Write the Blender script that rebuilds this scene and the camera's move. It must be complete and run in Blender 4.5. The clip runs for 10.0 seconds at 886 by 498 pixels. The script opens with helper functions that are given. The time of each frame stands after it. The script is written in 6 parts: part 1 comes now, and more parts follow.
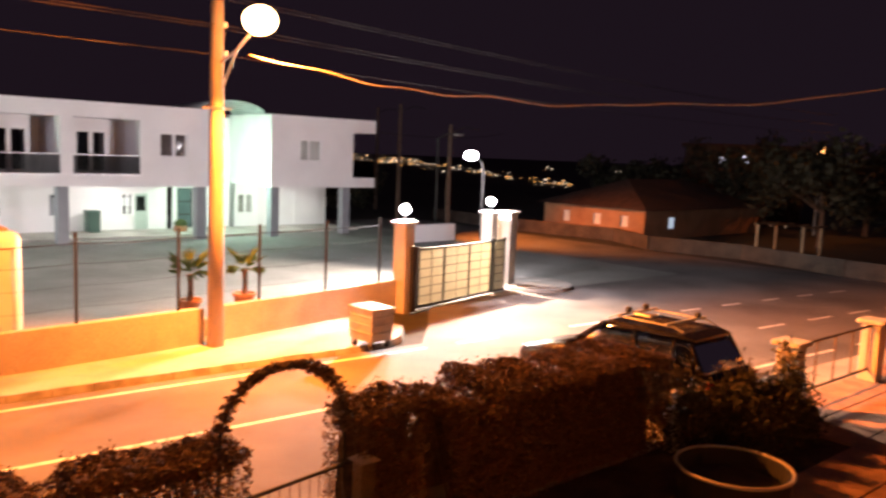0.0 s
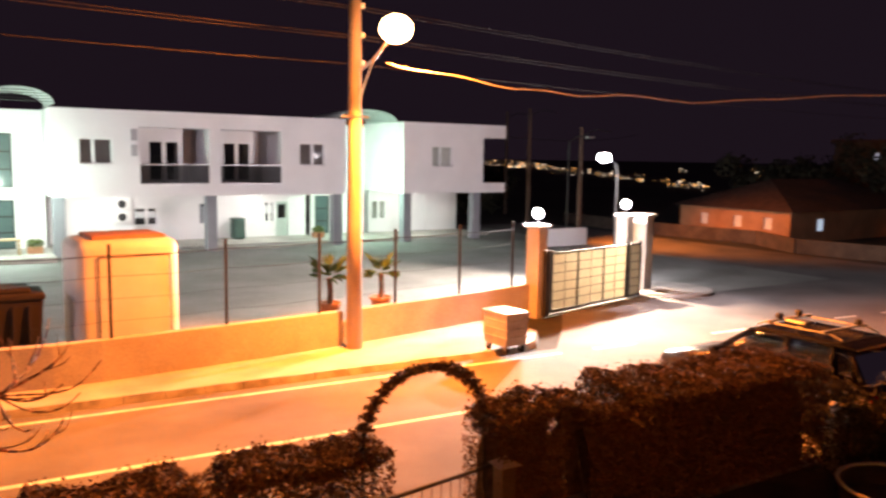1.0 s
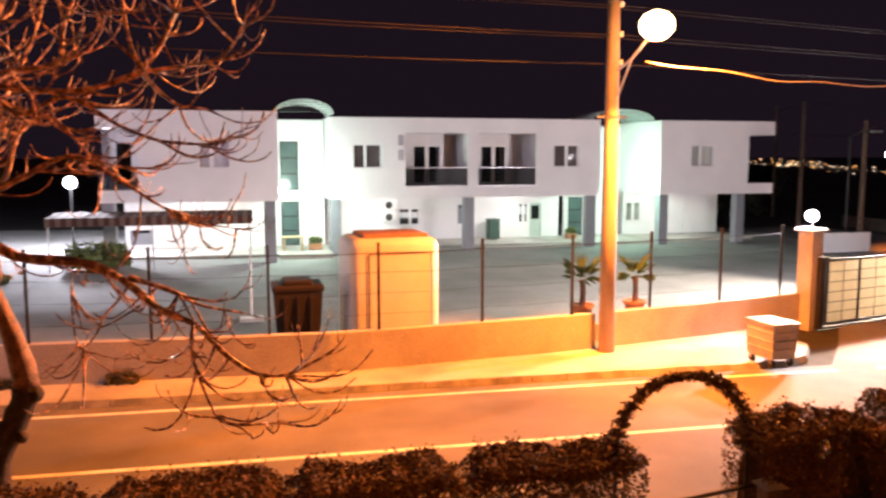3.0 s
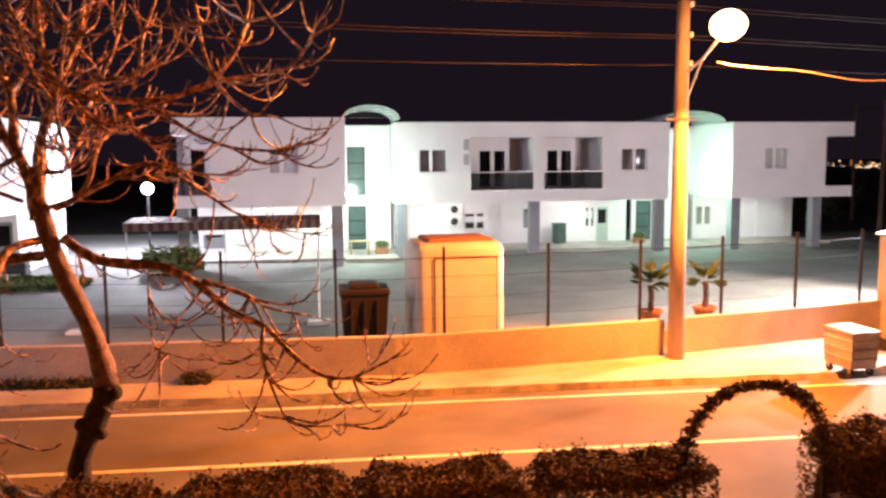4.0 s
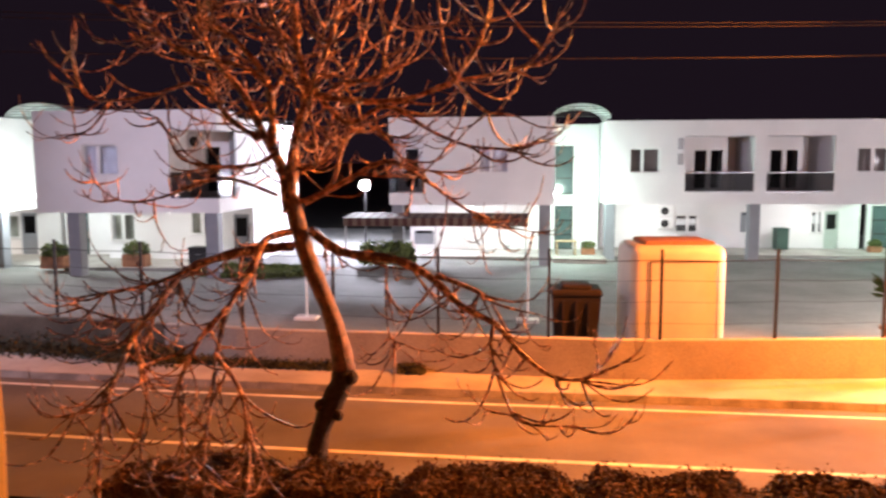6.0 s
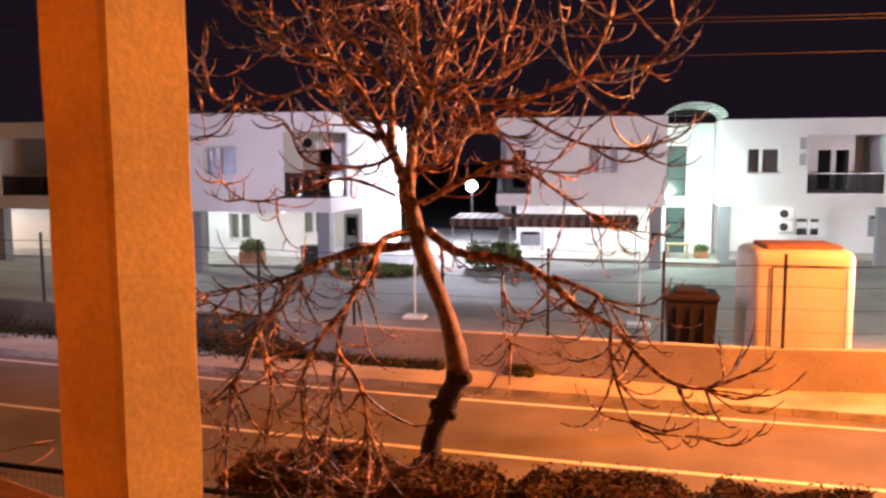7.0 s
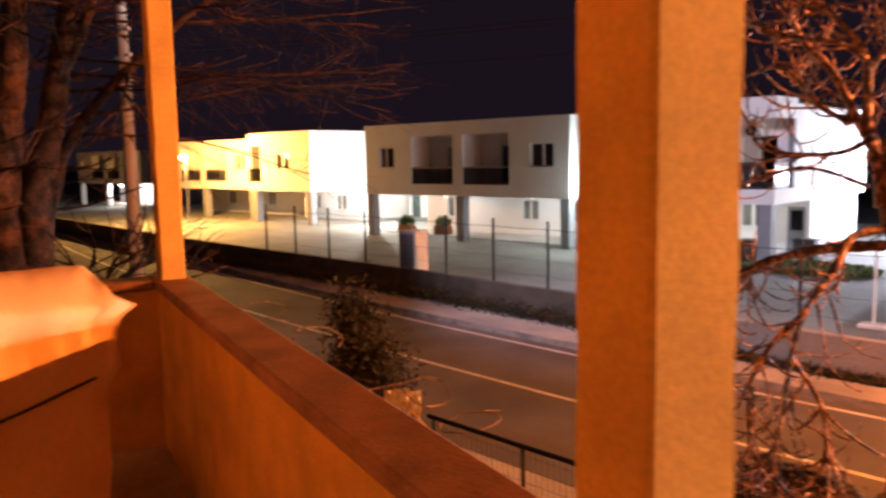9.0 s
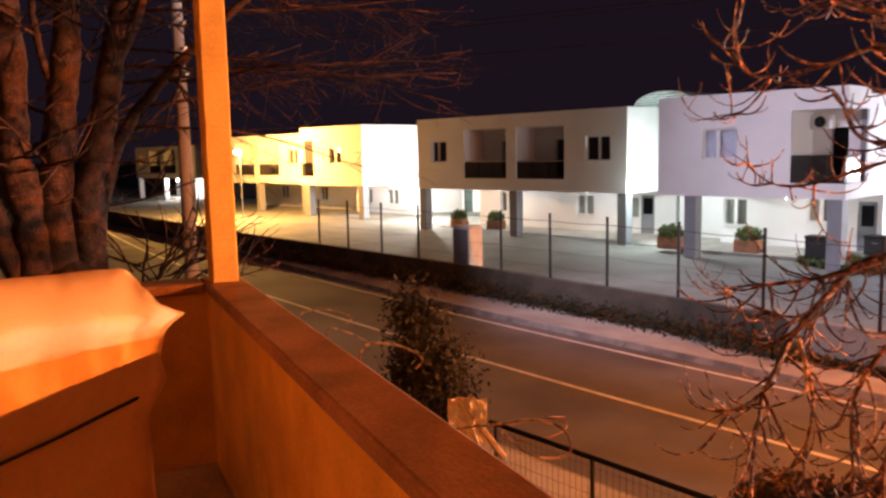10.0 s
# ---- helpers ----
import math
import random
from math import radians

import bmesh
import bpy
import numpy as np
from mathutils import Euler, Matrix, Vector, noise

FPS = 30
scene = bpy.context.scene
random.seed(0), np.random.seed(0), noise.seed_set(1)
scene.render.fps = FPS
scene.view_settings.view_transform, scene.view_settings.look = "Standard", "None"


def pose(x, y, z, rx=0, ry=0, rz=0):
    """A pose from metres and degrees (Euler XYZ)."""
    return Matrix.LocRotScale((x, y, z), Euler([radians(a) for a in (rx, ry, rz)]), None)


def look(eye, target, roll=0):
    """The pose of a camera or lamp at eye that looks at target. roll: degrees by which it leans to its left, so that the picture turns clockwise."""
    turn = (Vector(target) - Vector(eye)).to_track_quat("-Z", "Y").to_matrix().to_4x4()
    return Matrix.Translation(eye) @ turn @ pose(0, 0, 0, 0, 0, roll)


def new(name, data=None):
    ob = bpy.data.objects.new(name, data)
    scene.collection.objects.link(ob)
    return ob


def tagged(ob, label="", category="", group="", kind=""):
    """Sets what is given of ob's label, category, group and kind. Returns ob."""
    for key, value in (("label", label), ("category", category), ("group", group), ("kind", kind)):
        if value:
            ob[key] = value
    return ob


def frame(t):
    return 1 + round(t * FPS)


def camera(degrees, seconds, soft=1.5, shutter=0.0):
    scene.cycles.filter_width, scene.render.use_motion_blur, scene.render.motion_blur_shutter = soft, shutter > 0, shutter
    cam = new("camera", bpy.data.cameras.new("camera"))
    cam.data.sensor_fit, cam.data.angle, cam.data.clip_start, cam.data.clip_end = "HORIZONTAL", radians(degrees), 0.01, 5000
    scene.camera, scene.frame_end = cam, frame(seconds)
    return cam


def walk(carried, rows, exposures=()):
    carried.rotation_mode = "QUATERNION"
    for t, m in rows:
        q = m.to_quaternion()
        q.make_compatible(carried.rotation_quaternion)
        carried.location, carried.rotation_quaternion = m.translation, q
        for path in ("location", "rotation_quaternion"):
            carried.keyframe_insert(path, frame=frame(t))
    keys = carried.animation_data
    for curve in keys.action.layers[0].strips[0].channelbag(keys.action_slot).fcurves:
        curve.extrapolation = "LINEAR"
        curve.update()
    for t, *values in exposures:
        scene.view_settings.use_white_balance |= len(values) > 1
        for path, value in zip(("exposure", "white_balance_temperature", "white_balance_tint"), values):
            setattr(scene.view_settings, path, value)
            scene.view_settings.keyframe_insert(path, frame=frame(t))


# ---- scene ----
cam = camera(58.0, 10.0, soft=2.5, shutter=0.6)
walk(cam, [
    (0, pose(-0.021, 0.005, 4.693, 83.31, -2.20, -40.74)),
    (0.5, pose(-0.058, 0.075, 4.657, 82.77, -1.95, -35.95)),
    (1, pose(-0.085, 0.148, 4.648, 83.44, -0.91, -31.66)),
    (1.5, pose(-0.102, 0.160, 4.641, 82.83, -0.99, -26.57)),
    (2, pose(-0.127, 0.185, 4.651, 83.06, -0.62, -21.49)),
    (2.5, pose(-0.146, 0.150, 4.660, 83.28, -0.15, -17.77)),
    (3, pose(-0.149, 0.131, 4.657, 83.39, 0.04, -13.78)),
    (4.5, pose(-0.157, 0.113, 4.668, 83.75, 0.42, -6.31)),
    (5, pose(-0.204, 0.109, 4.674, 83.66, 0.11, -2.02)),
    (6.5, pose(-0.595, 0.234, 4.648, 83.87, 0.24, 8.90)),
    (7, pose(-0.635, 0.230, 4.650, 83.83, 0.24, 12.57)),
    (7.5, pose(-0.663, 0.257, 4.639, 83.36, 0.42, 15.73)),
    (8, pose(-0.713, 0.262, 4.629, 83.63, 0.04, 27.70)),
    (8.5, pose(-0.772, 0.296, 4.656, 83.99, 0.89, 36.00)),
    (9, pose(-0.882, 0.367, 4.641, 83.49, 1.04, 42.67)),
    (9.5, pose(-1.076, 0.467, 4.633, 83.93, 2.16, 45.25)),
    (10, pose(-1.326, 0.622, 4.619, 83.16, 1.20, 46.25)),
], exposures=[(0, 0.7, 6900, 19), (3, 0.65, 6800, 19), (6.5, 0.56, 6550, 19), (10, 0.6, 6500, 16)])

# ---------------------------------------------------------------- light
SODIUM = (1.0, 0.25, 0.032)
WHITE = (0.97, 0.95, 1.0)
GREENISH = (0.88, 1.0, 0.92)

world = bpy.data.worlds.new("night_sky")
scene.world = world
world.use_nodes = True
wn = world.node_tree.nodes
wn["Background"].inputs[0].default_value = (0.40, 0.25, 0.42, 1)
wn["Background"].inputs[1].default_value = 0.016


def lamp(name, place, watts, colour, radius=0.12):
    data = bpy.data.lights.new(name, "POINT")
    data.energy, data.color, data.shadow_soft_size = watts, colour, radius
    ob = new(name, data)
    ob.location = place
    return ob


def spot(name, place, target, watts, colour, angle, blend=0.6, radius=0.12):
    data = bpy.data.lights.new(name, "SPOT")
    data.energy, data.color, data.shadow_soft_size = watts, colour, radius
    data.spot_size, data.spot_blend = radians(angle), blend
    ob = new(name, data)
    ob.matrix_world = look(place, target)
    return ob


LAMP_AT = Vector((8.14, 15.45, 7.35))
spot("sodium_light", LAMP_AT + Vector((0, 0, -0.34)), LAMP_AT + Vector((-0.6, -4.2, -6.4)), 14000, SODIUM, 172, 0.3, 0.14)
spot("sodium_light", LAMP_AT + Vector((0, 0, -0.34)), (-12.0, 10.0, 0.8), 27500, SODIUM, 90, 1.0, 0.14)
spot("sodium_light", LAMP_AT + Vector((0, 0, -0.34)), (20.0, 8.5, 0.0), 52000, SODIUM, 66, 1.0, 0.14)
lamp("sodium_spill", LAMP_AT + Vector((0, 0.1, -0.4)), 450, SODIUM, 0.14)
GLOBE_L, GLOBE_R = Vector((14.62, 18.62, 3.06)), Vector((19.95, 20.45, 3.12))
lamp("globe_light", GLOBE_L, 1900, WHITE, 0.08)
lamp("globe_light", GLOBE_R, 800, WHITE, 0.08)
YARD_LAMP = Vector((20.3, 22.0, 4.72))
spot("yard_light", YARD_LAMP + Vector((0, 0, -0.14)), (15.0, 17.0, 0), 13000, (1.0, 0.72, 0.50), 120, 0.8, 0.1)
spot("yard_light", YARD_LAMP + Vector((0, 0, -0.14)), (14.0, 24.5, 0), 9500, (1.0, 0.86, 0.72), 94, 0.8, 0.1)
lamp("yard_spill", YARD_LAMP + Vector((0, 0, -0.14)), 500, WHITE, 0.12)
# Unseen white lamp, added high on the left pole to brighten the facades.
ADDED_LAMP = Vector((-20.9, 11.3, 9.72))
spot("added_pole_light", ADDED_LAMP + Vector((0, 0, -0.12)), (-6.5, 28.0, 2.6), 7000, (0.86, 0.80, 1.0), 84, 1.0, 0.12)
GAP_LAMP = Vector((-8.1, 40.4, 3.46))
lamp("gap_light", GAP_LAMP, 3600, (0.84, 0.88, 1.0), 0.14)
lamp("stair_light", (1.75, 36.6, 3.05), 620, (0.70, 1.0, 0.84), 0.1)
lamp("stair_light", (18.6, 38.6, 3.1), 480, (0.58, 1.0, 0.76), 0.1)
lamp("stair_light", (-20.2, 31.2, 3.1), 420, (0.85, 1.0, 0.93), 0.1)
lamp("stair_light", (-39.6, 35.5, 2.9), 1900, (1.0, 0.97, 0.82), 0.1)
E_LAMP = Vector((-52.0, 29.2, 5.0))
lamp("yellow_light", E_LAMP, 11500, (1.0, 0.47, 0.1), 0.16)
lamp("porch_light", (-88.0, 41.8, 2.2), 1300, (1.0, 0.93, 0.8), 0.12)
FAR_LAMP = Vector((58.0, 26.0, 6.05))
lamp("far_sodium_light", FAR_LAMP, 500, SODIUM, 0.2)
# No lit source seen here; spot added to light the bungalow and side road.
ADDED_SIDE = Vector((30.2, 33.8, 5.7))
spot("added_side_light", ADDED_SIDE, (34.5, 31.0, 0.0), 5000, SODIUM, 95, 0.7)
# Unseen lamps, assumed from the bright ground-floor walls.
CEILING_LAMPS = [(6.6, 40.6, 2.55, 150), (13.8, 40.6, 2.55, 150), (23.0, 40.6, 2.55, 110), (-2.5, 37.6, 2.5, 130), (-14.6, 31.8, 2.6, 100), (-31.5, 33.8, 2.5, 95), (-25.5, 33.8, 2.5, 95), (-46.5, 36, 2.4, 120)]
for c in CEILING_LAMPS:
    lamp("assumed_ceiling_light", (c[0], c[1], c[2] - 0.1), c[3] * 0.72, (0.95, 1.0, 0.93), 0.15)


# ---------------------------------------------------------------- materials
def mat(name, colour, rough=0.75, metal=0.0, var=0.18, scale=1.3, fine=0.1, fscale=45, bump=0.15, second=None, streak=0.0):
    m = bpy.data.materials.new(name)
    m.use_nodes = True
    nt = m.node_tree
    N, L = nt.nodes, nt.links
    b = N["Principled BSDF"]
    b.inputs["Roughness"].default_value = rough
    b.inputs["Metallic"].default_value = metal
    geo = N.new("ShaderNodeNewGeometry")
    big = N.new("ShaderNodeTexNoise")
    big.inputs["Scale"].default_value, big.inputs["Detail"].default_value = scale, 5
    small = N.new("ShaderNodeTexNoise")
    small.inputs["Scale"].default_value, small.inputs["Detail"].default_value = fscale, 3
    if streak:
        stretch = N.new("ShaderNodeVectorMath")
        stretch.operation = "MULTIPLY"
        stretch.inputs[1].default_value = (1, 1, streak)
        L.new(geo.outputs["Position"], stretch.inputs[0])
        L.new(stretch.outputs[0], big.inputs["Vector"])
    else:
        L.new(geo.outputs["Position"], big.inputs["Vector"])
    L.new(geo.outputs["Position"], small.inputs["Vector"])
    ramp = N.new("ShaderNodeValToRGB")
    c = Vector(colour)
    lo = Vector(second) if second else c * (1 - var * 1.6)
    ramp.color_ramp.elements[0].position, ramp.color_ramp.elements[0].color = 0.34, (*lo, 1)
    ramp.color_ramp.elements[1].position, ramp.color_ramp.elements[1].color = 0.62, (*c, 1)
    L.new(big.outputs["Fac"], ramp.inputs["Fac"])
    mul = N.new("ShaderNodeMix")
    mul.data_type, mul.blend_type = "RGBA", "MULTIPLY"
    mul.inputs["Factor"].default_value = 1.0
    rng = N.new("ShaderNodeMapRange")
    rng.inputs["From Min"].default_value, rng.inputs["From Max"].default_value = 0.3, 0.7
    rng.inputs["To Min"].default_value, rng.inputs["To Max"].default_value = 1 - fine * 2, 1 + fine
    L.new(small.outputs["Fac"], rng.inputs["Value"])
    L.new(ramp.outputs["Color"], mul.inputs["A"])
    L.new(rng.outputs[0], mul.inputs["B"])
    L.new(mul.outputs["Result"], b.inputs["Base Color"])
    if bump:
        bn = N.new("ShaderNodeBump")
        bn.inputs["Strength"].default_value, bn.inputs["Distance"].default_value = bump, 0.02
        L.new(small.outputs["Fac"], bn.inputs["Height"])
        L.new(bn.outputs["Normal"], b.inputs["Normal"])
    return m


def leaf_mat(name, a, bcol, rough=0.85):
    m = bpy.data.materials.new(name)
    m.use_nodes = True
    N, L = m.node_tree.nodes, m.node_tree.links
    b = N["Principled BSDF"]
    b.inputs["Roughness"].default_value = rough
    geo = N.new("ShaderNodeNewGeometry")
    ramp = N.new("ShaderNodeValToRGB")
    ramp.color_ramp.elements[0].color, ramp.color_ramp.elements[1].color = (*a, 1), (*bcol, 1)
    L.new(geo.outputs["Random Per Island"], ramp.inputs["Fac"])
    L.new(ramp.outputs["Color"], b.inputs["Base Color"])
    return m


def glow(name, colour, strength):
    m = bpy.data.materials.new(name)
    m.use_nodes = True
    b = m.node_tree.nodes["Principled BSDF"]
    b.inputs["Base Color"].default_value = (*colour, 1)
    b.inputs["Emission Color"].default_value = (*colour, 1)
    b.inputs["Emission Strength"].default_value = strength
    return m


def glass(name, tint, rough=0.02):
    m = bpy.data.materials.new(name)
    m.use_nodes = True
    b = m.node_tree.nodes["Principled BSDF"]
    b.inputs["Base Color"].default_value = (*tint, 1)
    b.inputs["Roughness"].default_value = rough
    b.inputs["Transmission Weight"].default_value = 1.0
    b.inputs["IOR"].default_value = 1.45
    return m


PALEGREEN = mat("pale_green_door_paint", (0.42, 0.50, 0.46), 0.6, var=0.06, fine=0.03, bump=0)
PAINT = mat("white_facade_paint", (0.78, 0.77, 0.78), 0.8, var=0.05, scale=0.6, fine=0.03, bump=0.08)
CANOPY = mat("canopy_sheet", (0.44, 0.52, 0.50), 0.5, var=0.1, scale=2, fine=0.04, bump=0)
GREYPAINT = mat("grey_column_paint", (0.24, 0.25, 0.28), 0.7, var=0.08, fine=0.04)
ROOFING = mat("grey_roof_felt", (0.2, 0.2, 0.2), 0.9)
FRAME = mat("white_window_plastic", (0.75, 0.75, 0.75), 0.4, var=0.03, fine=0.02, bump=0)
GLASS = glass("window_glass", (0.75, 0.8, 0.82))
SMOKED = glass("smoked_glass", (0.30, 0.29, 0.30), 0.2)
SMOKED.node_tree.nodes["Principled BSDF"].inputs["IOR"].default_value = 1.07
PALECURTAIN = mat("cream_curtain", (0.46, 0.43, 0.38), 0.9, var=0.15, scale=9, streak=0.05)
FROST = mat("greenish_glazing", (0.09, 0.14, 0.14), 0.15, var=0.12, scale=1.5, fine=0.03, bump=0)
CURTAIN = mat("grey_curtain", (0.15, 0.11, 0.10), 0.9, var=0.2, scale=9, streak=0.05)
# Near-black colour stands in for the shade of unlit rooms.
ROOMSHADE = mat("unlit_room_shade", (0.05, 0.045, 0.05), 0.9)
METAL = mat("steel", (0.5, 0.5, 0.52), 0.35, 0.9, var=0.1)
BLACK = mat("black_painted_steel", (0.014, 0.014, 0.015), 0.6, 0.1, var=0.2)
GALV = mat("galvanised_steel", (0.42, 0.42, 0.42), 0.45, 0.6, var=0.25, scale=6)
ASPHALT = mat("asphalt", (0.165, 0.155, 0.155), 0.85, var=0.3, scale=0.35, fine=0.18, fscale=120, bump=0.3)
YARD = mat("courtyard_paving", (0.27, 0.275, 0.265), 0.8, var=0.18, scale=0.4, fine=0.12, fscale=60, bump=0.2)
_n, _l = YARD.node_tree.nodes, YARD.node_tree.links
_b, _mx = _n.new("ShaderNodeTexBrick"), _n.new("ShaderNodeMix")
_b.inputs["Scale"].default_value, _b.inputs["Mortar Size"].default_value = 2.2, 0.03
_b.inputs["Color1"].default_value, _b.inputs["Color2"].default_value, _b.inputs["Mortar"].default_value = (1, 1, 1, 1), (0.78, 0.78, 0.78, 1), (0.45, 0.45, 0.45, 1)
_mx.data_type, _mx.blend_type = "RGBA", "MULTIPLY"
_mx.inputs["Factor"].default_value = 0.7
_l.new(_n["Geometry"].outputs["Position"], _b.inputs["Vector"])
_l.new(_n["Mix"].outputs["Result"], _mx.inputs["A"])
_l.new(_b.outputs["Color"], _mx.inputs["B"])
_l.new(_mx.outputs["Result"], _n["Principled BSDF"].inputs["Base Color"])
PAVING = mat("pavement_concrete", (0.42, 0.40, 0.37), 0.85, var=0.2, scale=0.8, fine=0.08, bump=0.2)
KERB = mat("kerb_concrete", (0.33, 0.31, 0.29), 0.85, var=0.3, scale=2.5, fine=0.1)
LINE = mat("road_marking", (0.75, 0.74, 0.70), 0.7, var=0.2, scale=3, fine=0.15, fscale=90)
RENDERED = mat("rendered_wall", (0.46, 0.42, 0.37), 0.9, var=0.14, scale=0.9, fine=0.1, fscale=30, bump=0.25)
DARKWALL = mat("dark_wall", (0.11, 0.085, 0.06), 0.9, var=0.3, scale=1.2, fine=0.14, fscale=30, bump=0.3)
CONCRETE = mat("pole_concrete", (0.36, 0.30, 0.26), 0.85, var=0.15, scale=2, fine=0.1, fscale=50, streak=0.25)
EARTH = mat("garden_earth", (0.07, 0.05, 0.035), 0.95, var=0.4, scale=1.5, fine=0.25, fscale=30, bump=0.6)
FIELD = mat("dark_country", (0.035, 0.035, 0.025), 0.95, var=0.4, scale=0.05, fine=0.2, fscale=3)
STUCCO = mat("terrace_stucco", (0.78, 0.41, 0.06), 0.9, var=0.16, scale=4, fine=0.06, fscale=85, bump=0.1)
COPING = mat("parapet_coping", (0.40, 0.19, 0.09), 0.8, var=0.25, scale=5, fine=0.12, fscale=70, bump=0.1)
# Kept pale so the unseen house wall bounces lamp light.
BOUNCEWALL = mat("bounce_render", (0.70, 0.48, 0.25), 0.9, var=0.12, scale=2)
FLOOR = mat("terrace_floor", (0.42, 0.34, 0.28), 0.6, var=0.2, scale=3)
# Pale speckles in the ramp imitate lamp highlights on dark brown bark.
BARK = mat("fig_bark_glints", (0.78, 0.46, 0.33), 0.34, scale=13, fine=0.3, fscale=60, bump=0.9, second=(0.11, 0.045, 0.03))
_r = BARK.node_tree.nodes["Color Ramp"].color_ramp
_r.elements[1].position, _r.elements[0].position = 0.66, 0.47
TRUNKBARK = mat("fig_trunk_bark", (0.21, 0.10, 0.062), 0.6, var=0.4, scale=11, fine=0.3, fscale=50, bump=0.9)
# Near-black bark colour carries the shade on the fig's lower trunk.
SHADEBARK = mat("shaded_bark", (0.035, 0.022, 0.018), 0.9, var=0.4, scale=14, fine=0.25, fscale=50, bump=0.9)
NET = mat("white_net_curtain", (0.66, 0.66, 0.72), 0.9, var=0.12, scale=9, streak=0.05)
OLDBARK = mat("old_tree_bark", (0.13, 0.062, 0.042), 0.9, var=0.45, scale=9, fine=0.3, fscale=45, bump=0.8)
DARKBARK = mat("dark_bark", (0.16, 0.11, 0.08), 0.9, var=0.35, scale=8, fine=0.25, fscale=50, bump=0.6)
HEDGE = leaf_mat("hedge_leaf", (0.05, 0.026, 0.015), (0.15, 0.078, 0.042))
SHRUB = leaf_mat("shrub_leaf", (0.018, 0.02, 0.011), (0.07, 0.062, 0.03))
GRASS = leaf_mat("grass_blade", (0.05, 0.08, 0.02), (0.14, 0.18, 0.05))
# Leaf colour darkened to put night shade on far trees and shrubs.
DIMLEAF = leaf_mat("dimmed_leaf", (0.012, 0.014, 0.008), (0.045, 0.042, 0.022))
PALM = leaf_mat("palm_leaf", (0.025, 0.06, 0.01), (0.07, 0.14, 0.03))
DRYWEED = leaf_mat("dry_weed", (0.014, 0.018, 0.007), (0.05, 0.046, 0.02))
TERRACOTTA = mat("terracotta", (0.42, 0.19, 0.10), 0.8, var=0.2, scale=5)
TILE = mat("roof_tile", (0.07, 0.035, 0.025), 0.85, var=0.3, scale=3)
BOOTH = mat("cabin_fibreglass", (0.66, 0.62, 0.54), 0.45, var=0.07, scale=1.5, fine=0.03, bump=0.05)
BROWN = mat("brown_plastic", (0.016, 0.009, 0.007), 0.8, var=0.15, scale=4)
BIN = mat("galvanised_bin", (0.40, 0.37, 0.33), 0.5, 0.35, var=0.2, scale=3)
CARPAINT = mat("dark_car_paint", (0.008, 0.007, 0.008), 0.22, 0.0, var=0.05, bump=0)
CARGLASS = glass("car_glass", (0.06, 0.065, 0.07))
RUBBER = mat("rubber", (0.02, 0.02, 0.02), 0.9)
PANEL = mat("cream_gate_panel", (0.72, 0.71, 0.62), 0.6, var=0.12, scale=2.5)
_n, _l = PANEL.node_tree.nodes, PANEL.node_tree.links
_t, _m = _n.new("ShaderNodeBsdfTranslucent"), _n.new("ShaderNodeMixShader")
_t.inputs["Color"].default_value, _m.inputs[0].default_value = (0.70, 0.67, 0.55, 1), 0.45
_l.new(_n["Principled BSDF"].outputs[0], _m.inputs[1])
_l.new(_t.outputs[0], _m.inputs[2])
_l.new(_m.outputs[0], _n["Material Output"].inputs["Surface"])
CABLE = mat("cable_sheath", (0.02, 0.016, 0.015), 0.9, bump=0)
PALECABLE = mat("pale_cable_sheath", (0.4, 0.37, 0.34), 0.8, bump=0)
AWNING_A = mat("awning_red", (0.07, 0.022, 0.018), 0.9)
AWNING_B = mat("awning_cream", (0.15, 0.10, 0.075), 0.9)
DRIVE = mat("red_brown_paving", (0.42, 0.25, 0.18), 0.9, var=0.25, scale=2.2, fine=0.12)
# The street lamp's orange is put into this white sheet's base colour.
COVER = mat("lamp_orange_sheet", (0.78, 0.46, 0.17), 0.45, var=0.06, scale=3, fine=0.03, bump=0.04)
SHEET = mat("white_plastic_sheet", (0.82, 0.78, 0.72), 0.4, var=0.08, scale=4, fine=0.04, bump=0.1)
OLDSTONE = mat("old_stone_wall", (0.09, 0.066, 0.05), 0.9, var=0.3, scale=1.5, fine=0.2, fscale=20, bump=0.4)
OCHRE = mat("ochre_plaster", (0.45, 0.24, 0.13), 0.9, var=0.15)
WOOD = mat("pale_wood", (0.45, 0.33, 0.2), 0.7, var=0.2, scale=6)
BULB_SODIUM = glow("sodium_bowl", (1.0, 0.66, 0.30), 12)
BULB_FAR = glow("far_sodium_bowl", (1.0, 0.42, 0.12), 5)
BULB_WHITE = glow("white_globe", (0.92, 0.97, 1.0), 28)
BULB_GREEN = glow("stair_lamp_glow", (0.92, 1.0, 0.95), 18)
CEILGLOW = glow("ceiling_lamp_glow", (0.95, 1.0, 0.95), 1.6)
BULB_YELLOW = glow("yellow_lamp_glow", (1.0, 0.72, 0.25), 30)
TOWN_W = glow("town_light_white", (1.0, 0.85, 0.65), 2.0)
TOWN_O = glow("town_light_orange", (1.0, 0.5, 0.15), 2.2)


